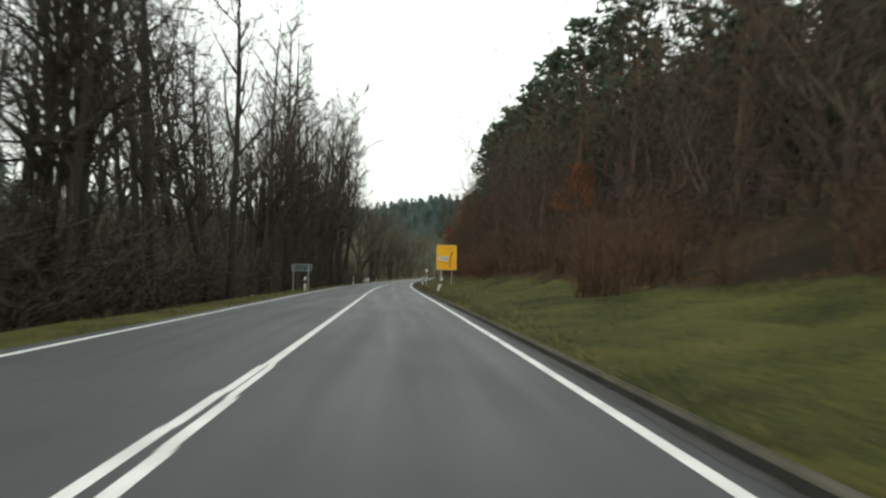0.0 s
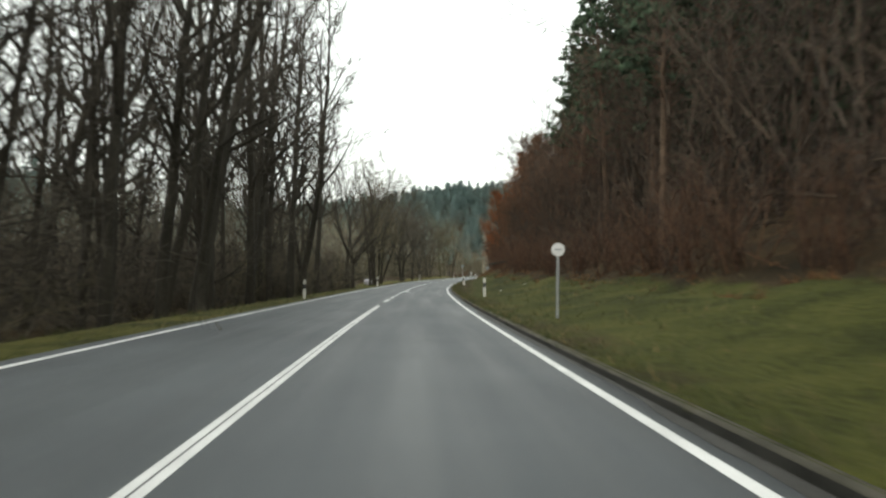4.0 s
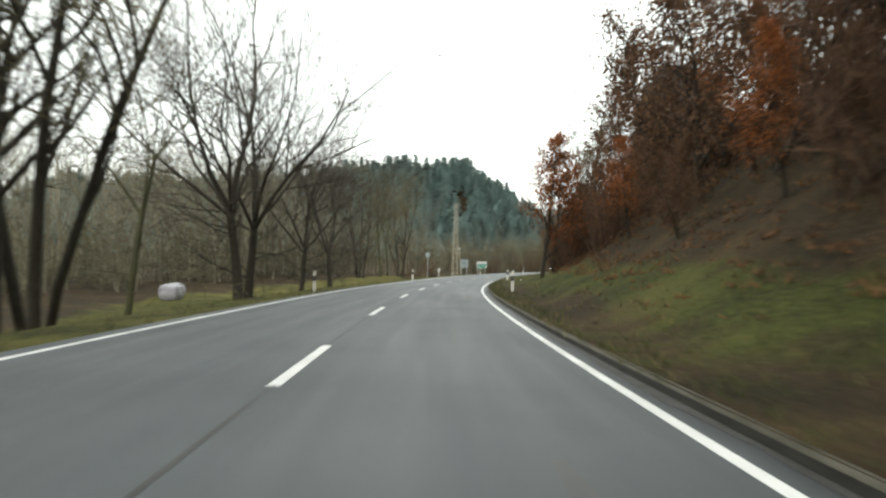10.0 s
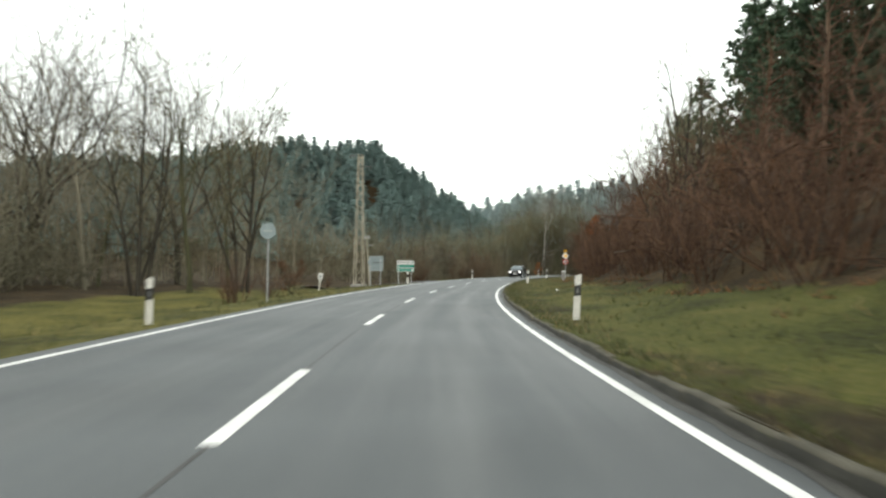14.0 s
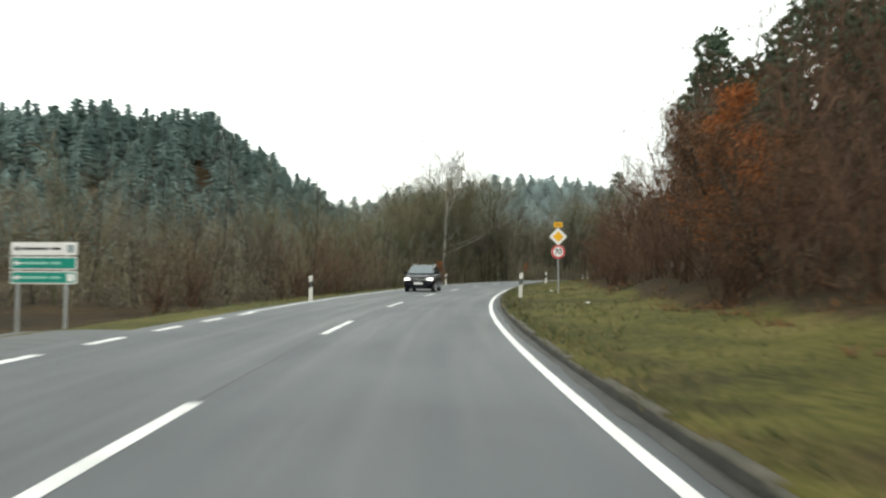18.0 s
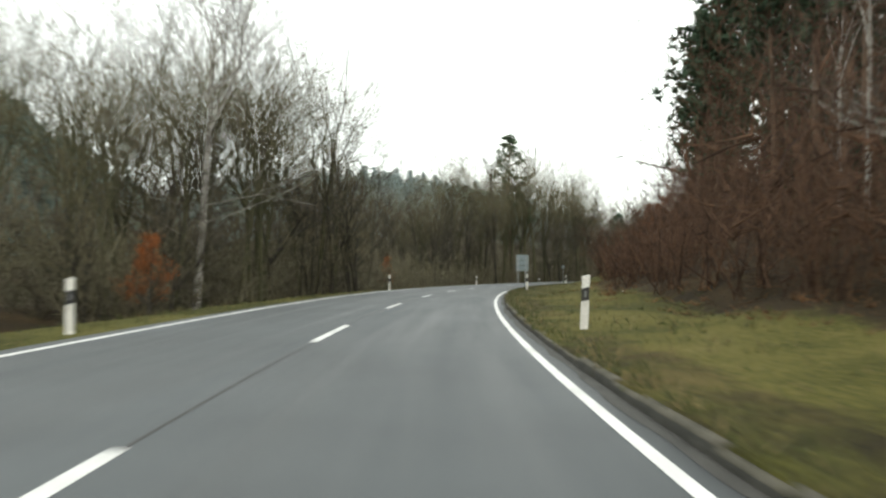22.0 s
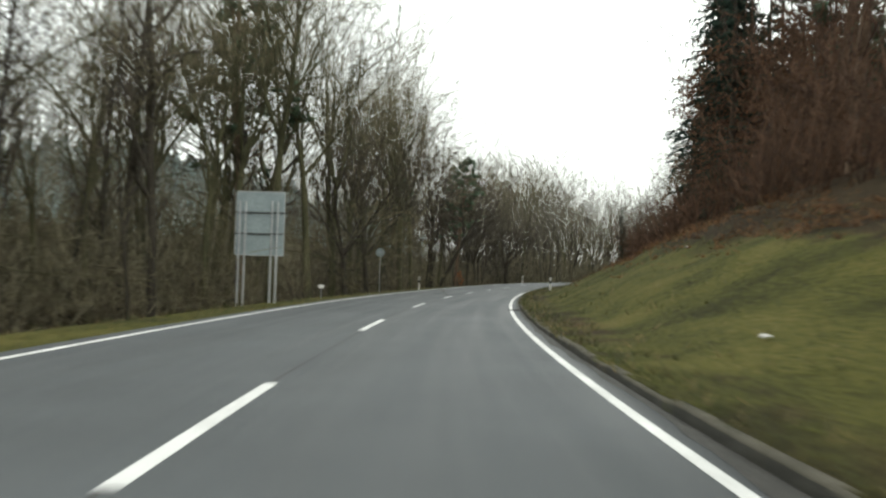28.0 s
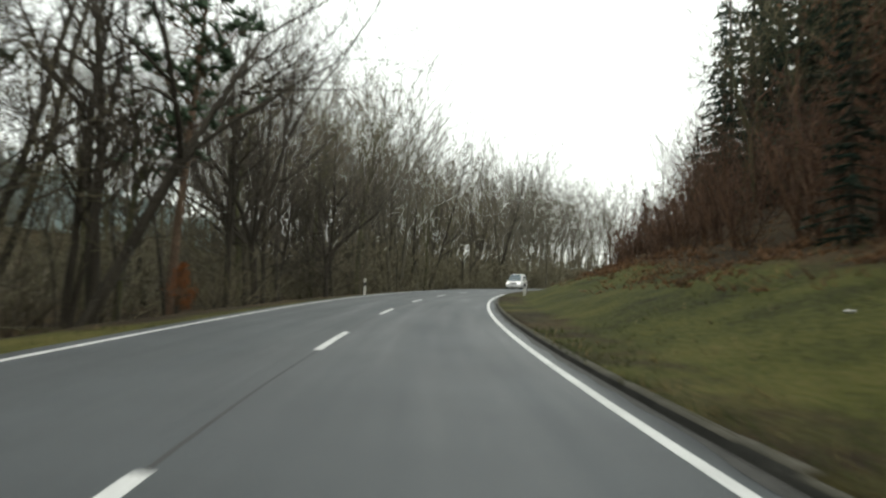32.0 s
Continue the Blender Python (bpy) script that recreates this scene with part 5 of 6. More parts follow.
for i in range(430):
    s = rd.uniform(-45, 620)
    b = rd.uniform(3.0, 26)
    if 160 < s < 192 and b < 4.5:
        continue
    off = float(np.interp(s, *zip(*VERGE))) + WR + 0.75 + b
    p = spot(s, off, 0.1)
    k = rd.uniform(0.6, 1.0) * (0.55 if off < tree_line(s) + 2 else 0.7 if 200 < s < 260 or b < 6 else 0.6 if 374 < s < 422 and b < 12 else 1.0)
    rows.append((*p, rd.uniform(0, 6.28), k, k))
for i in range(330):
    s = -45 + 2.0 * i
    if 166 < s < 262 or 425 < s < 445:
        continue
    b = rd.uniform(3.5, 11)
    off = float(np.interp(s, *zip(*VERGE))) + WR + 0.75 + b
    p = spot(s, off, 0.1)
    k = rd.uniform(1.0, 1.55) * (0.42 if off < tree_line(s) + 2 else 0.62 if 262 <= s < 376 else 0.4 if 376 <= s < 422 else 1.0)
    rows.append((*p, rd.uniform(0, 6.28), k, k))
first_part = [q for q in rows if q[1] < 175]
scatter_mesh("slope_woods", brown_trees, first_part, TWIG_BROWN, "dense leafless grey-brown young trees on the slope", "woods")
scatter_mesh("slope_woods", brown_trees, [q for q in rows if q[1] >= 175], TWIG_RED, "dense leafless red-brown young trees on the slope", "woods")


def light_spruce(seed, h):
    r = random.Random(seed)
    segs = []
    z = 0.12 * h
    while z < h * 0.97:
        f = 1 - z / h
        for i in range(6):
            az = r.uniform(0, 6.283)
            ln = 0.23 * h * f ** 0.5 * r.uniform(0.6, 1.15) + 0.25
            a = Vector((0, 0, z + 0.05 * h * r.random()))
            segs.append((a, a + Vector((math.cos(az), math.sin(az), -0.35)) * ln, 0.34 + 0.11 * ln))
        z += 0.072 * h
    segs.append((Vector((0, 0, 0)), Vector((0, 0, h)), 0.02 * h))
    return cones(segs)


far_spruces = [light_spruce(241 + i, 14 + 2 * i) for i in range(4)]
grid = np.random.default_rng(12)


def wooded(n, x0, x1, y0, y1, least, size, most):
    """Places for conifers on the higher ground left of the road."""
    out = []
    for i in range(n):
        x, y = grid.uniform(x0, x1), grid.uniform(y0, y1)
        dist = np.hypot(RX[1400:2900] - x, RY[1400:2900] - y)
        j = int(dist.argmin())
        h = float(HD[1400 + j])
        left = -((x - RX[1400 + j]) * math.cos(h) - (y - RY[1400 + j]) * math.sin(h))
        if left < 70 or len(out) >= most:
            continue
        z = float(ground_z(float(SG[1400 + j]), -float(dist[j])))
        if z - RZ[1400 + j] < least + grid.uniform(-4, 3):
            continue
        k = float(grid.uniform(0.75, 1.15)) * size
        out.append((x, y, z - 0.3, grid.uniform(0, 6.28), k * 1.9, k))
    return out


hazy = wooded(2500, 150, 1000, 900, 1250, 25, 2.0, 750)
scatter_mesh("conifer_woods", far_spruces, hazy, NEEDLE_HAZY, "conifer woods on the far ridge, paled by painted haze", "woods")
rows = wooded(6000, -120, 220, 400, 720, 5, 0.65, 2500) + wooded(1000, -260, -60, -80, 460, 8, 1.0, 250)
scatter_mesh("conifer_woods", far_spruces, rows, NEEDLE_FAR, "conifer woods on the hills, tinted with painted haze", "woods")
rows = []
for i in range(620):
    s = rd.choice([rd.uniform(-40, 205), rd.uniform(-20, 200), rd.uniform(262, 420), rd.uniform(440, 620)])
    p = spot(s, float(np.interp(s, *zip(*VERGE))) + WR + 0.75 + rd.uniform(16, 42), 0.3)
    k = rd.uniform(0.75, 1.1)
    rows.append((*p, rd.uniform(0, 6.28), k, k))
scatter_mesh("slope_conifers", far_spruces, rows, NEEDLE, "dense green conifers standing up the slope", "woods")


# ---- roadside things ----
def post_proto():
    """A delineator post: white three-sided plastic body, slanting black band, pale reflector, sloping cap."""
    ob = tagged(new("delineator_post"), "white plastic delineator post with a slanting black band", "road post", "delineator posts")
    w, d = 0.075, 0.055

    def shell(z0, z1, slant0=0.0, slant1=0.0, grow=0.0):
        bm = bmesh.new()
        prof = [(-w - grow, -d - grow), (w + grow, -d - grow), (w * 0.75 + grow, d * 0.6), (0, d + grow), (-w * 0.75 - grow, d * 0.6)]
        low = [bm.verts.new((x, y, z0 + slant0 * x)) for x, y in prof]
        top = [bm.verts.new((x, y, z1 + slant1 * x)) for x, y in prof]
        for i in range(5):
            bm.faces.new((low[i], low[(i + 1) % 5], top[(i + 1) % 5], top[i]))
        bm.faces.new(top)
        bm.faces.new(list(reversed(low)))
        return bm
    part("body", shell(-0.15, 0.54, 0, 0.25), POST_WHITE, ob)
    part("black_band", shell(0.54, 0.79, 0.25, 0.25, -0.002), POST_BLACK, ob, "black slanting band")
    part("cap", shell(0.79, 1.02, 0.25, 0.3), POST_WHITE, ob)
    bm = bmesh.new()
    box(bm, (0.04, 0.008, 0.12), (0, -d - 0.002, 0.665), 0.003)
    part("reflector", bm, REFLECTOR, ob, "pale reflector")
    return ob


POST = post_proto()
rd = random.Random(17)
first = True
for s, off, tilt in ((40.4, -4.75, 0), (95.4, -4.7, 0), (142.3, -4.75, 0.02), (190.3, -4.8, 0), (231.2, -4.75, 0), (280.3, -5.0, 0), (308.8, -4.0, 0), (352.6, -4.7, -0.02), (392.2, -4.6, 0), (431.5, -5.1, 0), (494.1, -5.2, 0), (545.6, -5, 0), (39.3, 4.85, 0.3), (95.2, 5.1, 0), (142.7, 5.05, -0.1), (190.3, 4.85, 0), (231.9, 4.65, 0.05), (279.1, 5.0, 0.06), (310.4, 4.6, 0.04), (353.4, 4.75, 0.03), (393.4, 4.65, 0), (434.0, 5.0, 0), (495.8, 5.05, 0.02), (545.6, 5.2, 0)):
    m = Matrix.Translation(spot(s, off)) @ Matrix.Rotation(heading(s), 4, "Z") @ Matrix.Rotation(tilt, 4, "Y") @ Matrix.Rotation(rd.gauss(0, 0.02), 4, "X")
    if first:
        POST.matrix_world, first, ob = m, False, POST
    else:
        ob = copy_thing(POST, m)
    if abs(tilt) > 0.2:
        tagged(ob, "leaning white plastic delineator post in the grass")


def bars(bm, items, y):
    """Flat bars proud of a panel: (x, z, width, height)."""
    for x, z, w, h in items:
        box(bm, (w, 0.006, h), (x, y, z))
    return bm


def plate(bm, w, h, z, y=0.0, thick=0.03, r=0.06, x=0.0):
    """A rounded upright plate, centred at height z."""
    pts = []
    for cx, cz, a0 in ((w / 2 - r, h / 2 - r, 0), (-w / 2 + r, h / 2 - r, 90), (-w / 2 + r, -h / 2 + r, 180), (w / 2 - r, -h / 2 + r, 270)):
        for k in range(5):
            a = radians(a0 + 22.5 * k)
            pts.append((x + cx + r * math.cos(a), z + cz + r * math.sin(a)))
    front = [bm.verts.new((px, y - thick / 2, pz)) for px, pz in pts]
    back = [bm.verts.new((px, y + thick / 2, pz)) for px, pz in pts]
    n = len(pts)
    bm.faces.new(list(reversed(front)))
    bm.faces.new(back)
    for i in range(n):
        bm.faces.new((front[i], front[(i + 1) % n], back[(i + 1) % n], back[i]))
    return bm


def legs(ob, xs, top, r=0.045, y=0.06, base=-0.6):
    for x in xs:
        part("post", rod(bmesh.new(), (x, y, base), (x, y, top), r, sides=10), STEEL, ob, "grey galvanised post")


def at_road(name, s, off, label, category, turn=0.0, group=""):
    """A thing beside the road that faces oncoming drivers, its base at the height of the ground."""
    return thing(name, spot(s, off), heading(s) + turn, label, category, group)


# large yellow direction board
ob = at_road("direction_board", 56.9, 6.55, "large yellow direction board with a curved black arrow", "road sign")
zb = float(np.interp(56.9, SG, RZ)) - ob.location.z
W1, H1, Z1 = 1.92, 2.35, zb + 3.0
part("panel", plate(bmesh.new(), W1, H1, Z1, 0, 0.04, 0.07), SIGN_YELLOW, ob, "bright yellow panel")
bm = bmesh.new()
for x, z, w, h in ((0, Z1 + H1 / 2 - 0.02, W1 - 0.1, 0.03), (0, Z1 - H1 / 2 + 0.02, W1 - 0.1, 0.03), (-W1 / 2 + 0.02, Z1, 0.03, H1 - 0.1), (W1 / 2 - 0.02, Z1, 0.03, H1 - 0.1)):
    box(bm, (w, 0.05, h), (x, 0, z), 0.004)
part("rim", bm, STEEL, ob, "pale grey rim")
bm = bmesh.new()
curve = [(0.33, -0.95), (0.33, -0.55), (0.35, -0.2), (0.4, 0.1), (0.5, 0.4)]
for (xa, za), (xb, zb2) in zip(curve, curve[1:]):
    d = Vector((xb - xa, 0, zb2 - za))
    box(bm, (0.075, 0.006, d.length + 0.02), ((xa + xb) / 2, -0.025, Z1 + (za + zb2) / 2), 0, Matrix.Rotation(math.atan2(d.x, d.z), 4, "Y"))
bm.faces.new([bm.verts.new((x, -0.026, Z1 + z)) for x, z in ((0.4, 0.38), (0.62, 0.42), (0.58, 0.58))])
box(bm, (0.3, 0.006, 0.035), (0.18, -0.025, Z1 - 0.58))
bm.faces.new([bm.verts.new((x, -0.026, Z1 + z)) for x, z in ((0.0, -0.52), (0.0, -0.64), (-0.1, -0.58))])
part("arrow", bm, SIGN_BLACK, ob, "thin black route arrow")
part("inset", bars(bmesh.new(), [(-0.28, Z1 - 0.08, 0.84, 0.4)], -0.025), SIGN_WHITE, ob, "white inset panel")
part("inset_bar", bars(bmesh.new(), [(-0.28, Z1 + 0.07, 0.76, 0.05), (-0.5, Z1 - 0.12, 0.2, 0.16), (-0.25, Z1 - 0.12, 0.18, 0.16)], -0.03), SIGN_GREY, ob, "unreadable grey bars")
part("green_field", bars(bmesh.new(), [(-0.02, Z1 - 0.12, 0.18, 0.17)], -0.03), SIGN_GREEN, ob, "small green field")
part("red_bar", bars(bmesh.new(), [(-0.28, Z1 - 0.38, 0.82, 0.05)], -0.025), SIGN_RED, ob, "thin red bar")
part("lower_bar", bars(bmesh.new(), [(-0.28, Z1 - 0.34, 0.82, 0.03)], -0.025), SIGN_WHITE, ob, "thin white bar")
part("lettering", bars(bmesh.new(), [(0.2, Z1 + 0.88, 0.95, 0.05), (0.3, Z1 + 0.72, 0.5, 0.05)], -0.022), plain("faded_lettering", (0.5, 0.26, 0.01), 0.5), ob, "faded unreadable lettering bars")
legs(ob, (-0.55, -0.45, 0.5), Z1 + 1.2, 0.04, 0.07)

# signs seen from behind on the outer side
def back_board(s, off, w, h, zc, xs, rails, label, mat=SIGN_GREY):
    ob = at_road("sign_board", s, off, label, "road sign")
    z0 = float(np.interp(s, SG, RZ)) - ob.location.z
    part("panel", plate(bmesh.new(), w, h, z0 + zc, 0, 0.03, 0.05), mat, ob)
    bm = bmesh.new()
    for x, z, bw, bh in ((0, z0 + zc + h / 2 - 0.015, w - 0.08, 0.03), (0, z0 + zc - h / 2 + 0.015, w - 0.08, 0.03), (-w / 2 + 0.015, z0 + zc, 0.03, h - 0.08), (w / 2 - 0.015, z0 + zc, 0.03, h - 0.08)):
        box(bm, (bw, 0.05, bh), (x, 0, z), 0.004)
    part("rim", bm, STEEL, ob, "pale metal rim")
    for r in rails:
        part("rail", box(bmesh.new(), (w - 0.05, 0.05, 0.06), (0, -0.045, z0 + zc + r * h), 0.006), plain("dark_rail", (0.06, 0.07, 0.07), 0.6), ob, "dark mounting rail")
    legs(ob, xs, z0 + zc + h * 0.35, 0.04, -0.11)
    return ob


back_board(461.5, -6.35, 1.95, 2.5, 2.95, (-0.78, -0.55, 0.5, 0.72), (0.17, -0.16), "large grey sign board seen from behind, on paired posts")
back_board(49.0, -6.0, 1.7, 0.56, 1.72, (-0.67, 0.57), (), "wide dark grey sign board seen from behind", material("dark_sign_back", (0.07, 0.1, 0.095), (0.11, 0.14, 0.135), 1, 0.6, 0, 6))
back_board(287.6, -9.5, 1.35, 1.4, 1.6, (-0.5, 0.45), (0.05,), "grey sign board seen from behind beside the mast")

# three-row direction sign at the junction
ob = at_road("direction_sign", 298.5, -9.3, "stacked white and green direction sign on two posts", "road sign")
z0 = float(np.interp(298.5, SG, RZ)) - ob.location.z
for k, (mat, name) in enumerate(((SIGN_GREEN, "green"), (SIGN_GREEN, "green"), (SIGN_WHITE, "white"))):
    zc = z0 + 0.98 + 0.41 * k
    pn = part("panel", plate(bmesh.new(), 1.92, 0.37, zc, 0, 0.03, 0.04), SIGN_WHITE, ob, name + " panel with a pale rim")
    part("field", plate(bmesh.new(), 1.84, 0.3, zc, -0.017, 0.006, 0.03), mat, pn)
    ink = SIGN_BLACK if k == 2 else SIGN_WHITE
    part("lettering", bars(bmesh.new(), [(-0.25, zc, 0.75, 0.07), (0.35, zc, 0.3, 0.07)], -0.022), ink if k == 2 else plain("pale_green_lettering", (0.25, 0.5, 0.42), 0.5), pn, "unreadable lettering bars")
    bm = bmesh.new()
    bm.faces.new([bm.verts.new((x, -0.024, zc + z)) for x, z in ((-0.88, 0), (-0.74, 0.09), (-0.74, -0.09))])
    box(bm, (0.12, 0.006, 0.04), (-0.69, -0.023, zc))
    part("arrow", bm, ink, pn, "arrow")
    if k != 1:
        part("symbol", bars(bmesh.new(), [(0.78, zc, 0.2, 0.22)], -0.022), SIGN_WHITE if k == 0 else SIGN_GREY, pn, "small square symbol")
legs(ob, (-0.78, 0.62), z0 + 1.95, 0.045)


def disc(bm, r, z, y, thick=0.02, sides=32):
    m = Matrix.Translation((0, y, z)) @ Matrix.Rotation(radians(90), 4, "X")
    bmesh.ops.create_cone(bm, cap_ends=True, segments=sides, radius1=r, radius2=r, depth=thick, matrix=m)
    return bm


# priority sign with speed limit
ob = at_road("speed_limit_sign", 314.5, 6.4, "speed limit sign below a yellow priority diamond", "road sign")
z0 = float(np.interp(314.5, SG, RZ)) - ob.location.z
part("post", rod(bmesh.new(), (0, 0.05, -0.5), (0, 0.05, z0 + 3.54), 0.032, sides=12), STEEL, ob, "grey galvanised post")
dm = Matrix.Rotation(radians(45), 4, "Y")
dia = part("diamond", box(bmesh.new(), (0.6, 0.02, 0.6), (0, 0, z0 + 2.86), 0.008, dm), SIGN_WHITE, ob, "white diamond plate")
part("diamond_field", box(bmesh.new(), (0.36, 0.006, 0.36), (0, -0.014, z0 + 2.86), 0, dm), SIGN_YELLOW, dia, "yellow diamond field")
lim = part("limit_plate", disc(bmesh.new(), 0.32, z0 + 2.14, 0), SIGN_RED, ob, "round red-rimmed plate")
part("limit_field", disc(bmesh.new(), 0.235, z0 + 2.14, -0.012, 0.006), SIGN_WHITE, lim, "white round field")
part("limit_rim", disc(bmesh.new(), 0.328, z0 + 2.14, 0.006, 0.016), SIGN_WHITE, lim, "pale outer rim")
text = bpy.data.curves.new("number", "FONT")
text.body, text.size, text.align_x, text.align_y, text.extrude, text.offset = "70", 0.34, "CENTER", "CENTER", 0.002, 0.008
tmp = new("number", text)
num = bpy.data.meshes.new_from_object(tmp.evaluated_get(bpy.context.evaluated_depsgraph_get()))
bpy.data.objects.remove(tmp)
nb = part("number", num, SIGN_BLACK, lim, "black number 70")
nb.matrix_local = Matrix.Translation((0, -0.019, z0 + 2.14)) @ Matrix.Rotation(radians(90), 4, "X")
tagp = part("number_plate", plate(bmesh.new(), 0.4, 0.24, z0 + 3.42, 0, 0.02, 0.03), SIGN_YELLOW, ob, "small yellow road number plate")
part("lettering", bars(bmesh.new(), [(0, z0 + 3.42, 0.26, 0.1)], -0.013), plain("dark_yellow_lettering", (0.35, 0.17, 0.0), 0.5), tagp, "unreadable bar")


def round_sign(s, off, r, zc, face, label, turn=0.0):
    ob = at_road("round_sign", s, off, label, "road sign", turn)
    z0 = float(np.interp(s, SG, RZ)) - ob.location.z
    part("post", rod(bmesh.new(), (0, 0.04, -0.5), (0, 0.04, z0 + zc + r * 0.7), 0.032, sides=10), STEEL, ob, "grey galvanised post")
    pl = part("plate", disc(bmesh.new(), r, z0 + zc, 0), face, ob)
    part("bracket", box(bmesh.new(), (r * 1.1, 0.03, 0.04), (0, -0.02, z0 + zc), 0.004), STEEL, pl)
    return ob


round_sign(243.8, -5.3, 0.3, 2.6, SIGN_GREY, "round grey traffic sign seen from behind")
round_sign(487.0, -6.7, 0.31, 2.6, SIGN_GREY, "round grey traffic sign seen from behind in the woods")
round_sign(283.5, -9.0, 0.22, 1.7, SIGN_GREY, "small round grey sign seen from behind")
round_sign(71.8, 5.2, 0.17, 1.9, SIGN_WHITE, "small round white sign on a thin post")

# leaning marker post with a white plate
ob = at_road("marker_post", 263.8, -7.95, "leaning white marker post with a small plate", "road post")
ob.matrix_world = ob.matrix_world @ Matrix.Rotation(radians(7), 4, "Y")
part("post", rod(bmesh.new(), (0, 0, -0.3), (0, 0, 1.15), 0.05, 0.045, 8), POST_WHITE, ob)
part("plate", plate(bmesh.new(), 0.28, 0.4, 0.95, -0.06, 0.012, 0.03), SIGN_WHITE, ob, "white plate")
part("mark", bars(bmesh.new(), [(0, 0.93, 0.12, 0.16)], -0.07), SIGN_GREY, ob, "grey unreadable mark")

ob = at_road("marker_plate", 469.7, -5.9, "small white plate on a short stake", "road post")
part("stake", rod(bmesh.new(), (0, 0.02, -0.3), (0, 0.02, 0.62), 0.02, sides=6), STEEL, ob)
part("plate", box(bmesh.new(), (0.3, 0.02, 0.16), (0, 0, 0.55), 0.008), SIGN_WHITE, ob, "white plate")

ob = at_road("boundary_stone", 284.3, 7.9, "pale square boundary stone in the grass", "stone")
part("block", box(bmesh.new(), (0.3, 0.26, 0.95), (0, 0, 0.3), 0.03), CONCRETE, ob)
part("top", box(bmesh.new(), (0.33, 0.29, 0.1), (0, 0, 0.8), 0.02), SIGN_WHITE, ob, "white painted top")


# lattice mast
ob = at_road("lattice_mast", 290.6, -12.0, "tall grey steel lattice power mast with two arms", "power mast")
HT, B0, B1 = 12.9, 0.46, 0.2
corner = [(-1, -1), (1, -1), (1, 1), (-1, 1)]


def leg_at(c, z):
    w = B0 + (B1 - B0) * max(z, 0) / HT
    return (c[0] * w, c[1] * w, z)


for c in corner:
    part("leg", rod(bmesh.new(), leg_at(c, -0.5), leg_at(c, HT), 0.045, 0.035, 4), LATTICE, ob)
levels = [0.0]
while levels[-1] < HT - 0.5:
    levels.append(levels[-1] + 0.95 - 0.035 * levels[-1])
for i, (a, b) in enumerate(zip(levels, levels[1:])):
    for k in range(4):
        c, d = corner[k], corner[(k + 1) % 4]
        if (i + k) % 2:
            c, d = d, c
        part("brace", rod(bmesh.new(), leg_at(c, a), leg_at(d, min(b, HT)), 0.022, sides=4), LATTICE, ob)
for z, x0, x1 in ((12.8, -1.1, 0.3), (11.7, -0.3, 1.1)):
    arm = part("arm", box(bmesh.new(), (x1 - x0, 0.1, 0.09), ((x0 + x1) / 2, 0, z), 0.01), plain("dark_arm_steel", (0.09, 0.09, 0.09), 0.6, 0.3), ob, "dark cross arm")
    for x in ((x0 + 0.08, x0 + 0.4) if x0 < -1 else (x1 - 0.4, x1 - 0.08)):
        bm = bmesh.new()
        for j in range(3):
            bmesh.ops.create_cone(bm, cap_ends=True, segments=10, radius1=0.075, radius2=0.045, depth=0.06, matrix=Matrix.Translation((x, 0, z - 0.1 - 0.08 * j)))
        part("insulator", bm, plain("dark_insulator", (0.03, 0.025, 0.02), 0.2), arm, "dark ceramic insulator")
part("footing", box(bmesh.new(), (1.3, 1.3, 0.5), (0, 0, -0.1), 0.04), CONCRETE, ob, "concrete footing")

ob = at_road("lamp_pole", 292.2, -11.4, "thin leaning pole with two small floodlights", "lamp post")
ob.matrix_world = ob.matrix_world @ Matrix.Rotation(radians(-4), 4, "Y")
part("pole", rod(bmesh.new(), (0, 0, -0.4), (0, 0, 4.9), 0.06, 0.045, 8), LATTICE, ob)
for x in (-0.16, 0.2):
    part("floodlight", box(bmesh.new(), (0.2, 0.16, 0.3), (x, -0.05, 4.75), 0.02), STEEL, ob, "pale box floodlight")
part("side_lamp", box(bmesh.new(), (0.3, 0.12, 0.08), (0.35, 0, 3.95), 0.02), STEEL, ob)


# ---- oncoming cars, standing in their lane ----
def loft(rows, close=True):
    """A skin over cross-sections that have the same number of points."""
    bm = bmesh.new()
    vs = [[bm.verts.new(p) for p in row] for row in rows]
    n = len(rows[0])
    for a, b in zip(vs, vs[1:]):
        for i in range(n if close else n - 1):
            bm.faces.new((a[i], a[(i + 1) % n], b[(i + 1) % n], b[i]))
    if close:
        bm.faces.new(list(reversed(vs[0])))
        bm.faces.new(vs[-1])
    bmesh.ops.recalc_face_normals(bm, faces=bm.faces)
    return bm


def rounded(bm_mesh_object, width=0.03):
    mod = bm_mesh_object.modifiers.new("soft_edges", "BEVEL")
    mod.width, mod.segments, mod.limit_method, mod.angle_limit = width, 2, "ANGLE", radians(25)
    for p in bm_mesh_object.data.polygons:
        p.use_smooth = True
    return bm_mesh_object


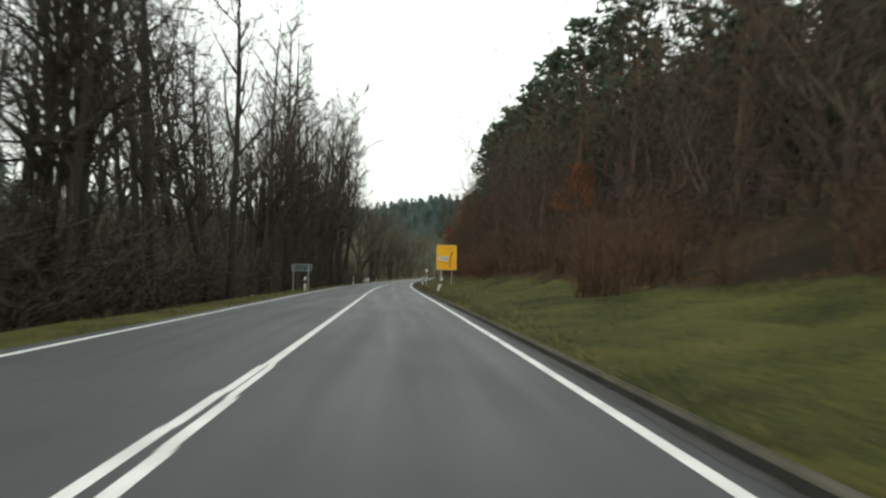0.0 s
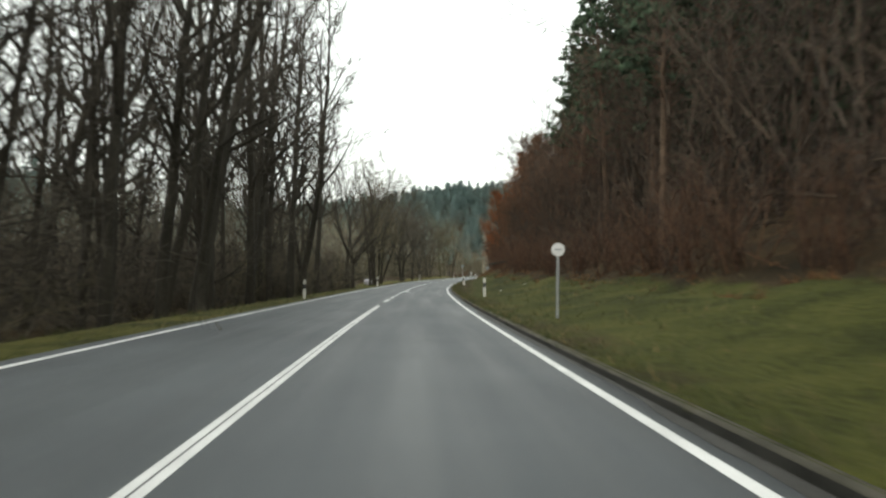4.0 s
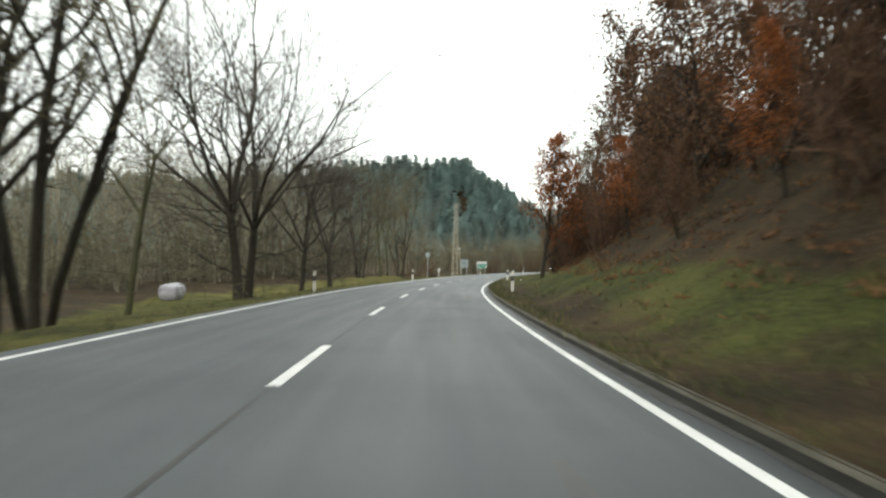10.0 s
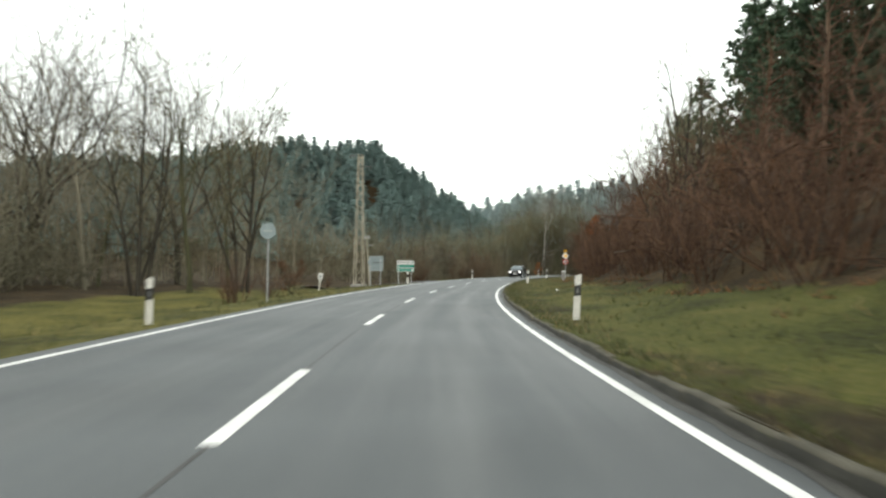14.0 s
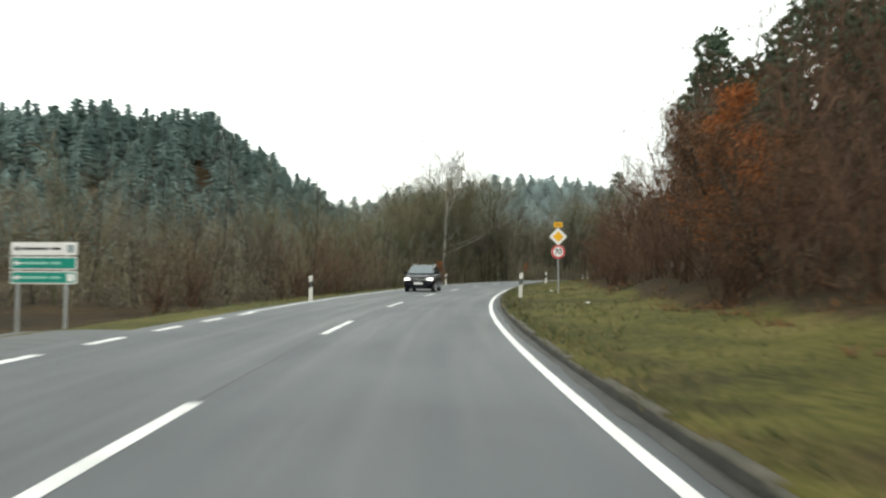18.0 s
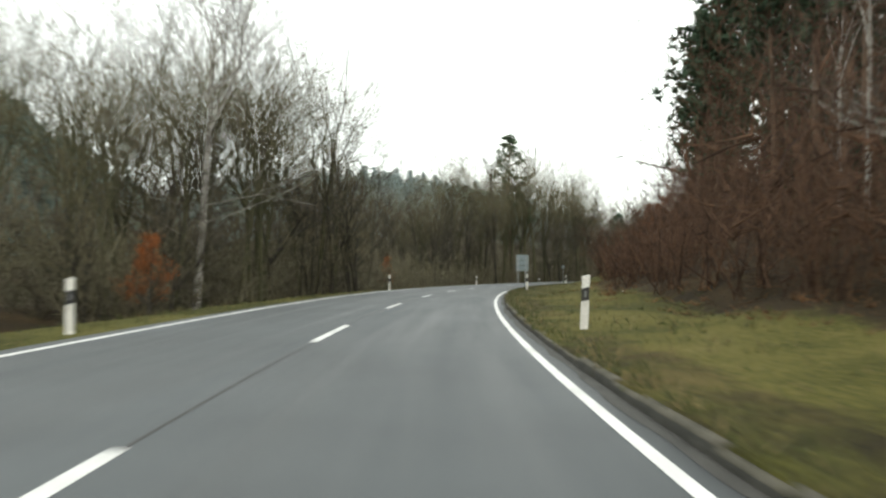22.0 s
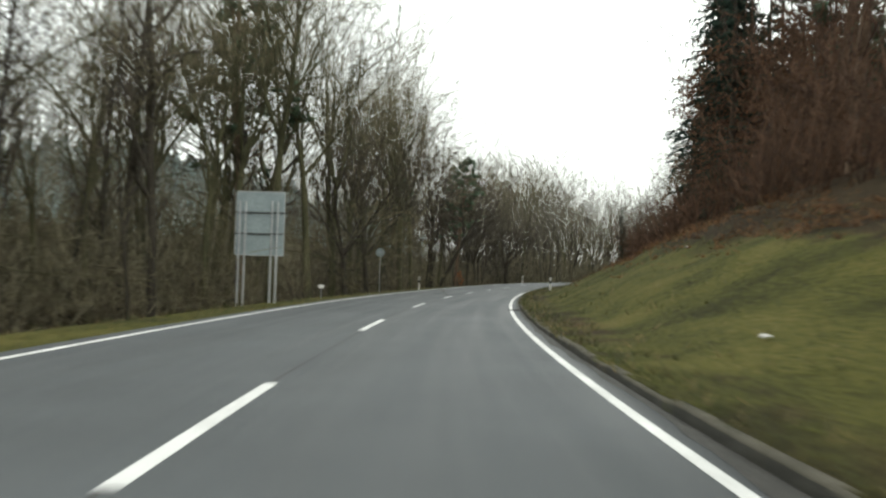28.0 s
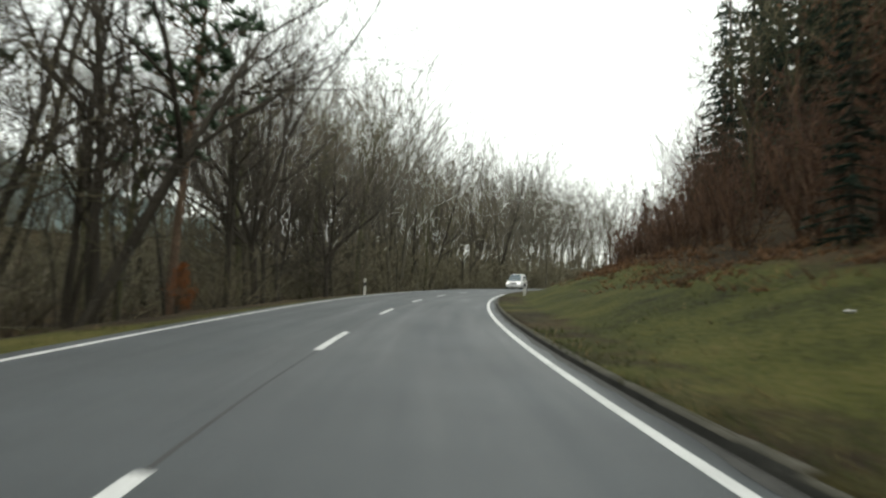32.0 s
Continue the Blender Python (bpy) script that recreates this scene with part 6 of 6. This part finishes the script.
def car(s, off, paint, label, wide=1.78, tall=1.62, length=4.25):
    """A compact van-like car, its front towards local -y."""
    ob = thing("car", on_road(s, off), heading(s), label, "car", "oncoming cars")
    hw = wide / 2
    tyre_mat, glass = plain("tyre_rubber", (0.02, 0.02, 0.02), 0.8), plain("car_glass", (0.1, 0.125, 0.14), 0.06, 0.55, 0.8)
    chrome = plain("chrome", (0.7, 0.7, 0.72), 0.15, 1.0)
    rows = []
    for y, w, z0, zm, z1, wt in ((0.0, 0.80, 0.32, 0.5, 0.66, 0.74), (0.12, 0.94, 0.2, 0.55, 0.82, 0.86), (0.5, 1.0, 0.18, 0.62, 0.94, 0.9), (1.05, 1.0, 0.18, 0.66, 1.03, 0.92), (2.2, 1.0, 0.18, 0.68, 1.06, 0.94), (3.5, 1.0, 0.18, 0.68, 1.08, 0.93), (4.0, 0.97, 0.22, 0.66, 1.06, 0.9), (4.25, 0.88, 0.34, 0.62, 0.98, 0.8)):
        y = y * length / 4.25
        a, t = hw * w, hw * wt
        rows.append([(-a * 0.94, y, z0), (-a, y, z0 + 0.14), (-a, y, zm), (-t, y, z1), (-t * 0.5, y, z1 + 0.035), (t * 0.5, y, z1 + 0.035), (t, y, z1), (a, y, zm), (a, y, z0 + 0.14), (a * 0.94, y, z0)])
    body = rounded(part("body", loft(rows), paint, ob, "glossy painted body"), 0.04)
    rows = []
    for y, w, z in ((0.85, 0.9, 1.01), (1.3, 0.86, (tall + 0.9) / 2), (1.8, 0.77, tall - 0.08), (2.4, 0.78, tall), (3.3, 0.77, tall - 0.03), (3.95, 0.74, tall - 0.12), (4.2, 0.86, 1.05)):
        y = y * length / 4.25
        a, b = hw * 0.92, hw * w
        low = 1.0
        rows.append([(-a, y, low), (-(a + b) / 2, y, (low + z) / 2), (-b, y, z - 0.05), (-b * 0.85, y, z), (b * 0.85, y, z), (b, y, z - 0.05), ((a + b) / 2, y, (low + z) / 2), (a, y, low)])
    cabin = rounded(part("cabin", loft(rows), paint, ob), 0.03)
    k = length / 4.25
    bm = bmesh.new()
    bm.faces.new([bm.verts.new(p) for p in ((-hw * 0.87, 0.82 * k, 1.07), (hw * 0.87, 0.82 * k, 1.07), (hw * 0.7, 1.72 * k, tall - 0.08), (-hw * 0.7, 1.72 * k, tall - 0.08))])
    bmesh.ops.translate(bm, verts=bm.verts, vec=(0, -0.05, 0.025))
    part("windscreen", bm, glass, ob, "pale reflecting windscreen")
    for sx in (-1, 1):
        for y0, y1, y2, y3 in ((1.55, 2.3, 2.3, 1.85), (2.38, 3.2, 3.2, 2.38), (3.28, 3.85, 3.75, 3.28)):
            bm = bmesh.new()
            bm.faces.new([bm.verts.new((sx * (hw * q + 0.012), y * k, z)) for y, z, q in ((y0, 1.12, 0.915), (y1, 1.12, 0.915), (y2, tall - 0.17, 0.83), (y3, tall - 0.17, 0.83))])
            part("side_window", bm, glass, ob, "dark side window")
        hl = bmesh.new()
        box(hl, (0.36, 0.22, 0.14), (sx * hw * 0.74, 0.13, 0.74), 0.05, Matrix.Rotation(sx * 0.28, 4, "Z"))
        part("headlight", hl, plain("lit_headlight", (1.0, 0.98, 0.92), 0.2, 0, 0.5, 2.2), ob, "lit white headlight")
        mr = part("mirror", box(bmesh.new(), (0.2, 0.12, 0.15), (sx * (hw + 0.08), 1.3 * k, 1.13), 0.04), paint, ob)
        part("roof_rail", rod(bmesh.new(), (sx * hw * 0.72, 1.9 * k, tall + 0.03), (sx * hw * 0.72, 3.6 * k, tall + 0.01), 0.018), STEEL, ob)
        for y in (0.82, 3.45):
            tm = Matrix.Translation((sx * (hw - 0.11), y * k, 0.31)) @ Matrix.Rotation(radians(90), 4, "Y")
            bm = bmesh.new()
            bmesh.ops.create_cone(bm, cap_ends=True, segments=24, radius1=0.31, radius2=0.31, depth=0.22, matrix=tm)
            bmesh.ops.bevel(bm, geom=[e for e in bm.edges], offset=0.025, segments=2, affect="EDGES")
            wheel = part("wheel", bm, tyre_mat, ob, "black tyre")
            bm = bmesh.new()
            bmesh.ops.create_cone(bm, cap_ends=True, segments=20, radius1=0.19, radius2=0.17, depth=0.23, matrix=tm)
            part("rim", bm, STEEL, wheel, "grey rim")
        part("tail_light", box(bmesh.new(), (0.12, 0.08, 0.4), (sx * hw * 0.84, 4.2 * k, 0.85), 0.02), SIGN_RED, ob)
    part("grille", box(bmesh.new(), (0.98, 0.1, 0.16), (0, 0.05, 0.7), 0.02), POST_BLACK, ob, "black grille")
    for z in (0.68, 0.73):
        part("grille_bar", box(bmesh.new(), (0.98, 0.03, 0.024), (0, -0.01, z), 0.004), chrome, ob, "chrome grille bar")
    part("badge", disc(bmesh.new(), 0.1, 0.71, -0.03, 0.03, 20), chrome, ob, "round chrome badge")
    part("front_plate", box(bmesh.new(), (0.52, 0.02, 0.11), (0, -0.02, 0.5), 0.004), SIGN_WHITE, ob, "blank white plate")
    part("lower_intake", box(bmesh.new(), (1.1, 0.1, 0.12), (0, 0.07, 0.32), 0.02), POST_BLACK, ob, "black lower intake")
    return ob


car(323.0, -1.45, plain("dark_car_paint", (0.006, 0.007, 0.011), 0.25, 0.0, 0.25), "dark compact car with lit headlights on the road")
car(597, -1.9, plain("white_car_paint", (0.7, 0.7, 0.7), 0.3, 0.0, 0.6), "white van with lit headlights far along the road", 1.9, 1.95, 4.9)


# ---- logs, rocks, litter ----
def rocks(name, s, off, size, seed, label, up=0.0):
    """A bedded rock face: uneven ledges, cracks and a broken outline."""
    bm = bmesh.new()
    bmesh.ops.create_icosphere(bm, subdivisions=5, radius=1)
    for v in bm.verts:
        c = v.co.copy()
        p = c * 1.7 + Vector((seed * 7.1, 0, 0))
        n = noise.noise(p) * 0.45 + abs(noise.noise(p * 2.3)) * 0.32 + noise.noise(p * 6) * 0.1
        bed = (c.z + 0.25 * c.x + 0.15 * noise.noise(p)) * 5.5
        ledge = (bed - math.floor(bed)) ** 3
        crack = max(0.0, 0.12 - abs(noise.noise(Vector((p.x * 2.2, p.y * 2.2, p.z * 0.5))))) * 2.2
        k = 1 + n - 0.22 * ledge - crack
        square = max(abs(c.x), abs(c.y))
        flat = Vector((c.x, c.y, c.z)).lerp(Vector((c.x / (square + 0.15), c.y / (square + 0.15), c.z)), 0.45)
        v.co = Vector((flat.x * size[0] * k, flat.y * size[1] * k, c.z * size[2] * (1 + 0.4 * n)))
    ob = part(name, bm, ROCK, None)
    ob.matrix_world = Matrix.Translation(spot(s, off) + Vector((0, 0, up))) @ Matrix.Rotation(heading(s), 4, "Z")
    return tagged(ob, label, "rock")


rocks("rock_outcrop", 201, 16.2, (1.8, 2.4, 3.6), 1, "dark layered rock outcrop on the steep bank", 2.2)
rocks("rock_outcrop", 204, 15.2, (1.9, 3.0, 4.4), 4, "tall dark layered rock face above the bank", 4.2)
rocks("rock_outcrop", 190, 15.5, (1.1, 1.6, 1.2), 2, "dark layered rock outcrop on the steep bank", 0.4)
rocks("rock_outcrop", 206, 14.8, (1.2, 1.6, 1.3), 3, "dark layered rock outcrop on the steep bank", 0.4)


def log(s, off, length, r, turn, mat, name, label, up=0.0):
    ob = thing(name, spot(s, off) + Vector((0, 0, r * 0.7 + up)), heading(s) + turn, label, "log")
    g = random.Random(int(s * 10))
    pts = limb(g, Vector((-length / 2, 0, 0)), Vector((1, 0, 0.12)).normalized(), length, r, 7, 0.05, 0.0)
    ring = [(p[0] + Vector((0, math.cos(k * 0.7854), math.sin(k * 0.7854))) * max(p[2], r * 0.6)) for p in pts for k in range(8)]
    side = [(i * 8 + k, i * 8 + (k + 1) % 8, i * 8 + 8 + (k + 1) % 8, i * 8 + 8 + k) for i in range(len(pts) - 1) for k in range(8)]
    ends = [(o, o + k, o + k + 1, o + k + 2) for o in (0, len(pts) * 8 - 8) for k in (1, 3, 5)]
    part("stem", mesh_np("stem", ring, side + ends, smooth=True), mat, ob)
    for k in (2, 4, 5):
        d = sideways(g, pts[k][1], 0.8)
        part("stub", rod(bmesh.new(), pts[k][0], pts[k][0] + d * length * 0.16, r * 0.35, r * 0.1, 6), mat, ob)
    return ob


log(143, 9.6, 3.8, 0.16, 0.5, BARK, "fallen_log", "dark fallen log on the leafy bank", 0.25)
DEAD = material("dead_pale_wood", (0.1, 0.085, 0.065), (0.22, 0.19, 0.155), 2, 0.9, 0.3, 10)
log(254, 10.4, 2.6, 0.02, 0.3, DEAD, "fallen_branch", "pale dead branch caught in the shrubs", 1.3)

g = random.Random(23)
for s, off in ((102, 6.6), (104, 8.3), (217, 6.1), (268, 8.6), (252, 6.3), (302.5, 6.6), (371, 8.6), (374, 10.2), (440, 9.5), (442, 6.2), (461, 9.8), (505, 7.3), (156, 6.4), (60, 9.0), (28, -6.4), (318, 6.2)):
    bm = bmesh.new()
    bmesh.ops.create_icosphere(bm, subdivisions=2, radius=0.055)
    for v in bm.verts:
        v.co = Vector((v.co.x * 1.5, v.co.y, v.co.z * 0.5)) * (1 + 0.6 * noise.noise(v.co * 14 + Vector((s, 0, 0))))
    ob = part("paper_scrap", bm, LITTER, None)
    ob.matrix_world = Matrix.Translation(spot(s, off) + Vector((0, 0, 0.05))) @ Matrix.Rotation(g.uniform(0, 6), 4, "Z")
    tagged(ob, "crumpled white paper scrap lying in the grass", "litter", "litter on the verge")

# patches and skid marks on the asphalt
PATCH = material("dark_oil_stain", (0.03, 0.03, 0.031), (0.06, 0.06, 0.061), 3, 0.5, 0.1, 8)
for s, off, l, w in ((152.5, 1.5, 0.6, 0.3), (155, 2.3, 2.4, 0.16), (153.5, 2.6, 1.2, 0.1), (238.5, 2.2, 0.9, 0.4), (235.2, 2.7, 0.6, 0.2), (331.5, -2.4, 1.1, 0.25), (331, -2.6, 0.5, 0.15)):
    bm = bmesh.new()
    ring = []
    for k in range(14):
        a = k * 6.283 / 14
        q = 1 + 0.5 * noise.noise((s + math.cos(a) * 1.3, math.sin(a) * 1.3, w * 9))
        ring.append(bm.verts.new(on_road(s + math.cos(a) * l / 2 * q, off + math.sin(a) * w / 2 * q, 0.003)))
    bm.faces.new(list(reversed(ring)))
    part("stain", bm, PATCH, road, "dark stain")

# withered bracken and leaves along the foot of the slope
BRACKEN = material("withered_bracken", (0.055, 0.028, 0.012), (0.17, 0.085, 0.036), 0.5, 0.9, 0, 8, island=0.6)
g = np.random.default_rng(19)
segs = []
for i in range(4300):
    if i >= 2300:
        s = g.uniform(425, 575)
        b = g.normal(-0.6, 1.3)
    elif i < 1100:
        s = g.uniform(120, 216)
        b = g.uniform(-0.8, 9)
    else:
        s = g.uniform(-20, 560)
        b = g.normal(0.3, 0.8)
    p = np.array(spot(s, float(np.interp(s, *zip(*VERGE))) + WR + 0.75 + b))
    h = g.uniform(0.12, 0.34)
    for k in range(9):
        a = g.uniform(0, 6.283)
        q = p + np.array([g.normal(0, 0.2), g.normal(0, 0.2), -0.03])
        segs.append((q, q + np.array([math.cos(a) * h * 0.8, math.sin(a) * h * 0.8, h * g.uniform(0.3, 1.0)]), 0.022))
tagged(part("bracken", mesh_np("bracken", *cones(segs)), BRACKEN, None), "withered rust-brown bracken on the slope", "bracken", kind="stuff")

# pale wrapped bales behind the trees
WRAP = material("pale_bale_wrap", (0.26, 0.26, 0.29), (0.44, 0.43, 0.47), 2.0, 0.45, 0.4, 6)
for s, off, w, h, seed in ((200.5, -16.0, 1.1, 1.0, 1), (204, -17.2, 1.0, 0.95, 2)):
    bm = bmesh.new()
    bmesh.ops.create_uvsphere(bm, u_segments=28, v_segments=16, radius=1.0)
    for v in bm.verts:
        r = max(abs(v.co.x), abs(v.co.y), abs(v.co.z))
        c = v.co.lerp(v.co / r, 0.45) * 0.55
        c = c * (1 + 0.14 * noise.noise(v.co * 2.2 + Vector((seed * 5.0, 0, 0))))
        v.co = Vector((c.x * w, c.y * w * 1.1, c.z * h))
    for f in bm.faces:
        f.smooth = True
    ob = part("wrapped_bale", bm, WRAP, None)
    ob.matrix_world = Matrix.Translation(spot(s, off) + Vector((0, 0, h * 0.45))) @ Matrix.Rotation(seed * 1.3, 4, "Z")
    tagged(ob, "pale plastic-wrapped bale on the grass", "bale", "wrapped bales")

# storm drain set into the gutter
ob = thing("storm_drain", on_road(459.4, WR + 0.12, 0.006), heading(459.4), "dark iron storm drain in the gutter", "drain")
IRON = material("dark_cast_iron", (0.012, 0.011, 0.01), (0.04, 0.035, 0.03), 6, 0.7, 0.4, 8, metal=0.6)
for x in (-0.21, 0.21):
    part("frame_side", box(bmesh.new(), (0.04, 0.5, 0.02), (x, 0, 0.004), 0.004), IRON, ob)
for y in (-0.23, 0.23):
    part("frame_end", box(bmesh.new(), (0.38, 0.04, 0.02), (0, y, 0.004), 0.004), IRON, ob)
part("pit", box(bmesh.new(), (0.38, 0.42, 0.006), (0, 0, 0.0)), POST_BLACK, ob, "black pit")
for i in range(7):
    part("grate_bar", box(bmesh.new(), (0.37, 0.025, 0.014), (0, -0.18 + 0.06 * i, 0.008), 0.003), IRON, ob)

# ---- grass blades on the verges ----
g = np.random.default_rng(9)
segs_green, segs_dry = [], []
for i in range(17000):
    s = g.uniform(-14, 512)
    right = g.random() < 0.72
    if right:
        vw = float(np.interp(s, *zip(*VERGE)))
        off = WR + 0.43 + min(abs(g.normal(0, 0.35)) if g.random() < 0.38 else g.uniform(0.1, vw + 1), vw + 1)
    else:
        off = -WL - 0.45 - g.uniform(0.05, 4.5) ** 1.0
        if 276 < s < 300:
            continue
    p = np.array(spot(s, off))
    h = g.uniform(0.07, 0.2) * (1.5 if off > WR + 6 or off < -WL - 3 else 1.0)
    for k in range(3):
        q = p + np.array([g.normal(0, 0.07), g.normal(0, 0.07), -0.02])
        (segs_dry if g.random() < 0.22 else segs_green).append((q, q + np.array([g.normal(0, 0.5) * h, g.normal(0, 0.5) * h, h]), 0.012))
tagged(part("grass", mesh_np("grass", *cones(segs_green)), GRASS, None), "short green grass on the verges", "grass", kind="stuff")
tagged(part("dry_grass", mesh_np("dry_grass", *cones(segs_dry)), GRASS_DRY, None), "dry yellow grass stalks on the verges", "grass", kind="stuff")
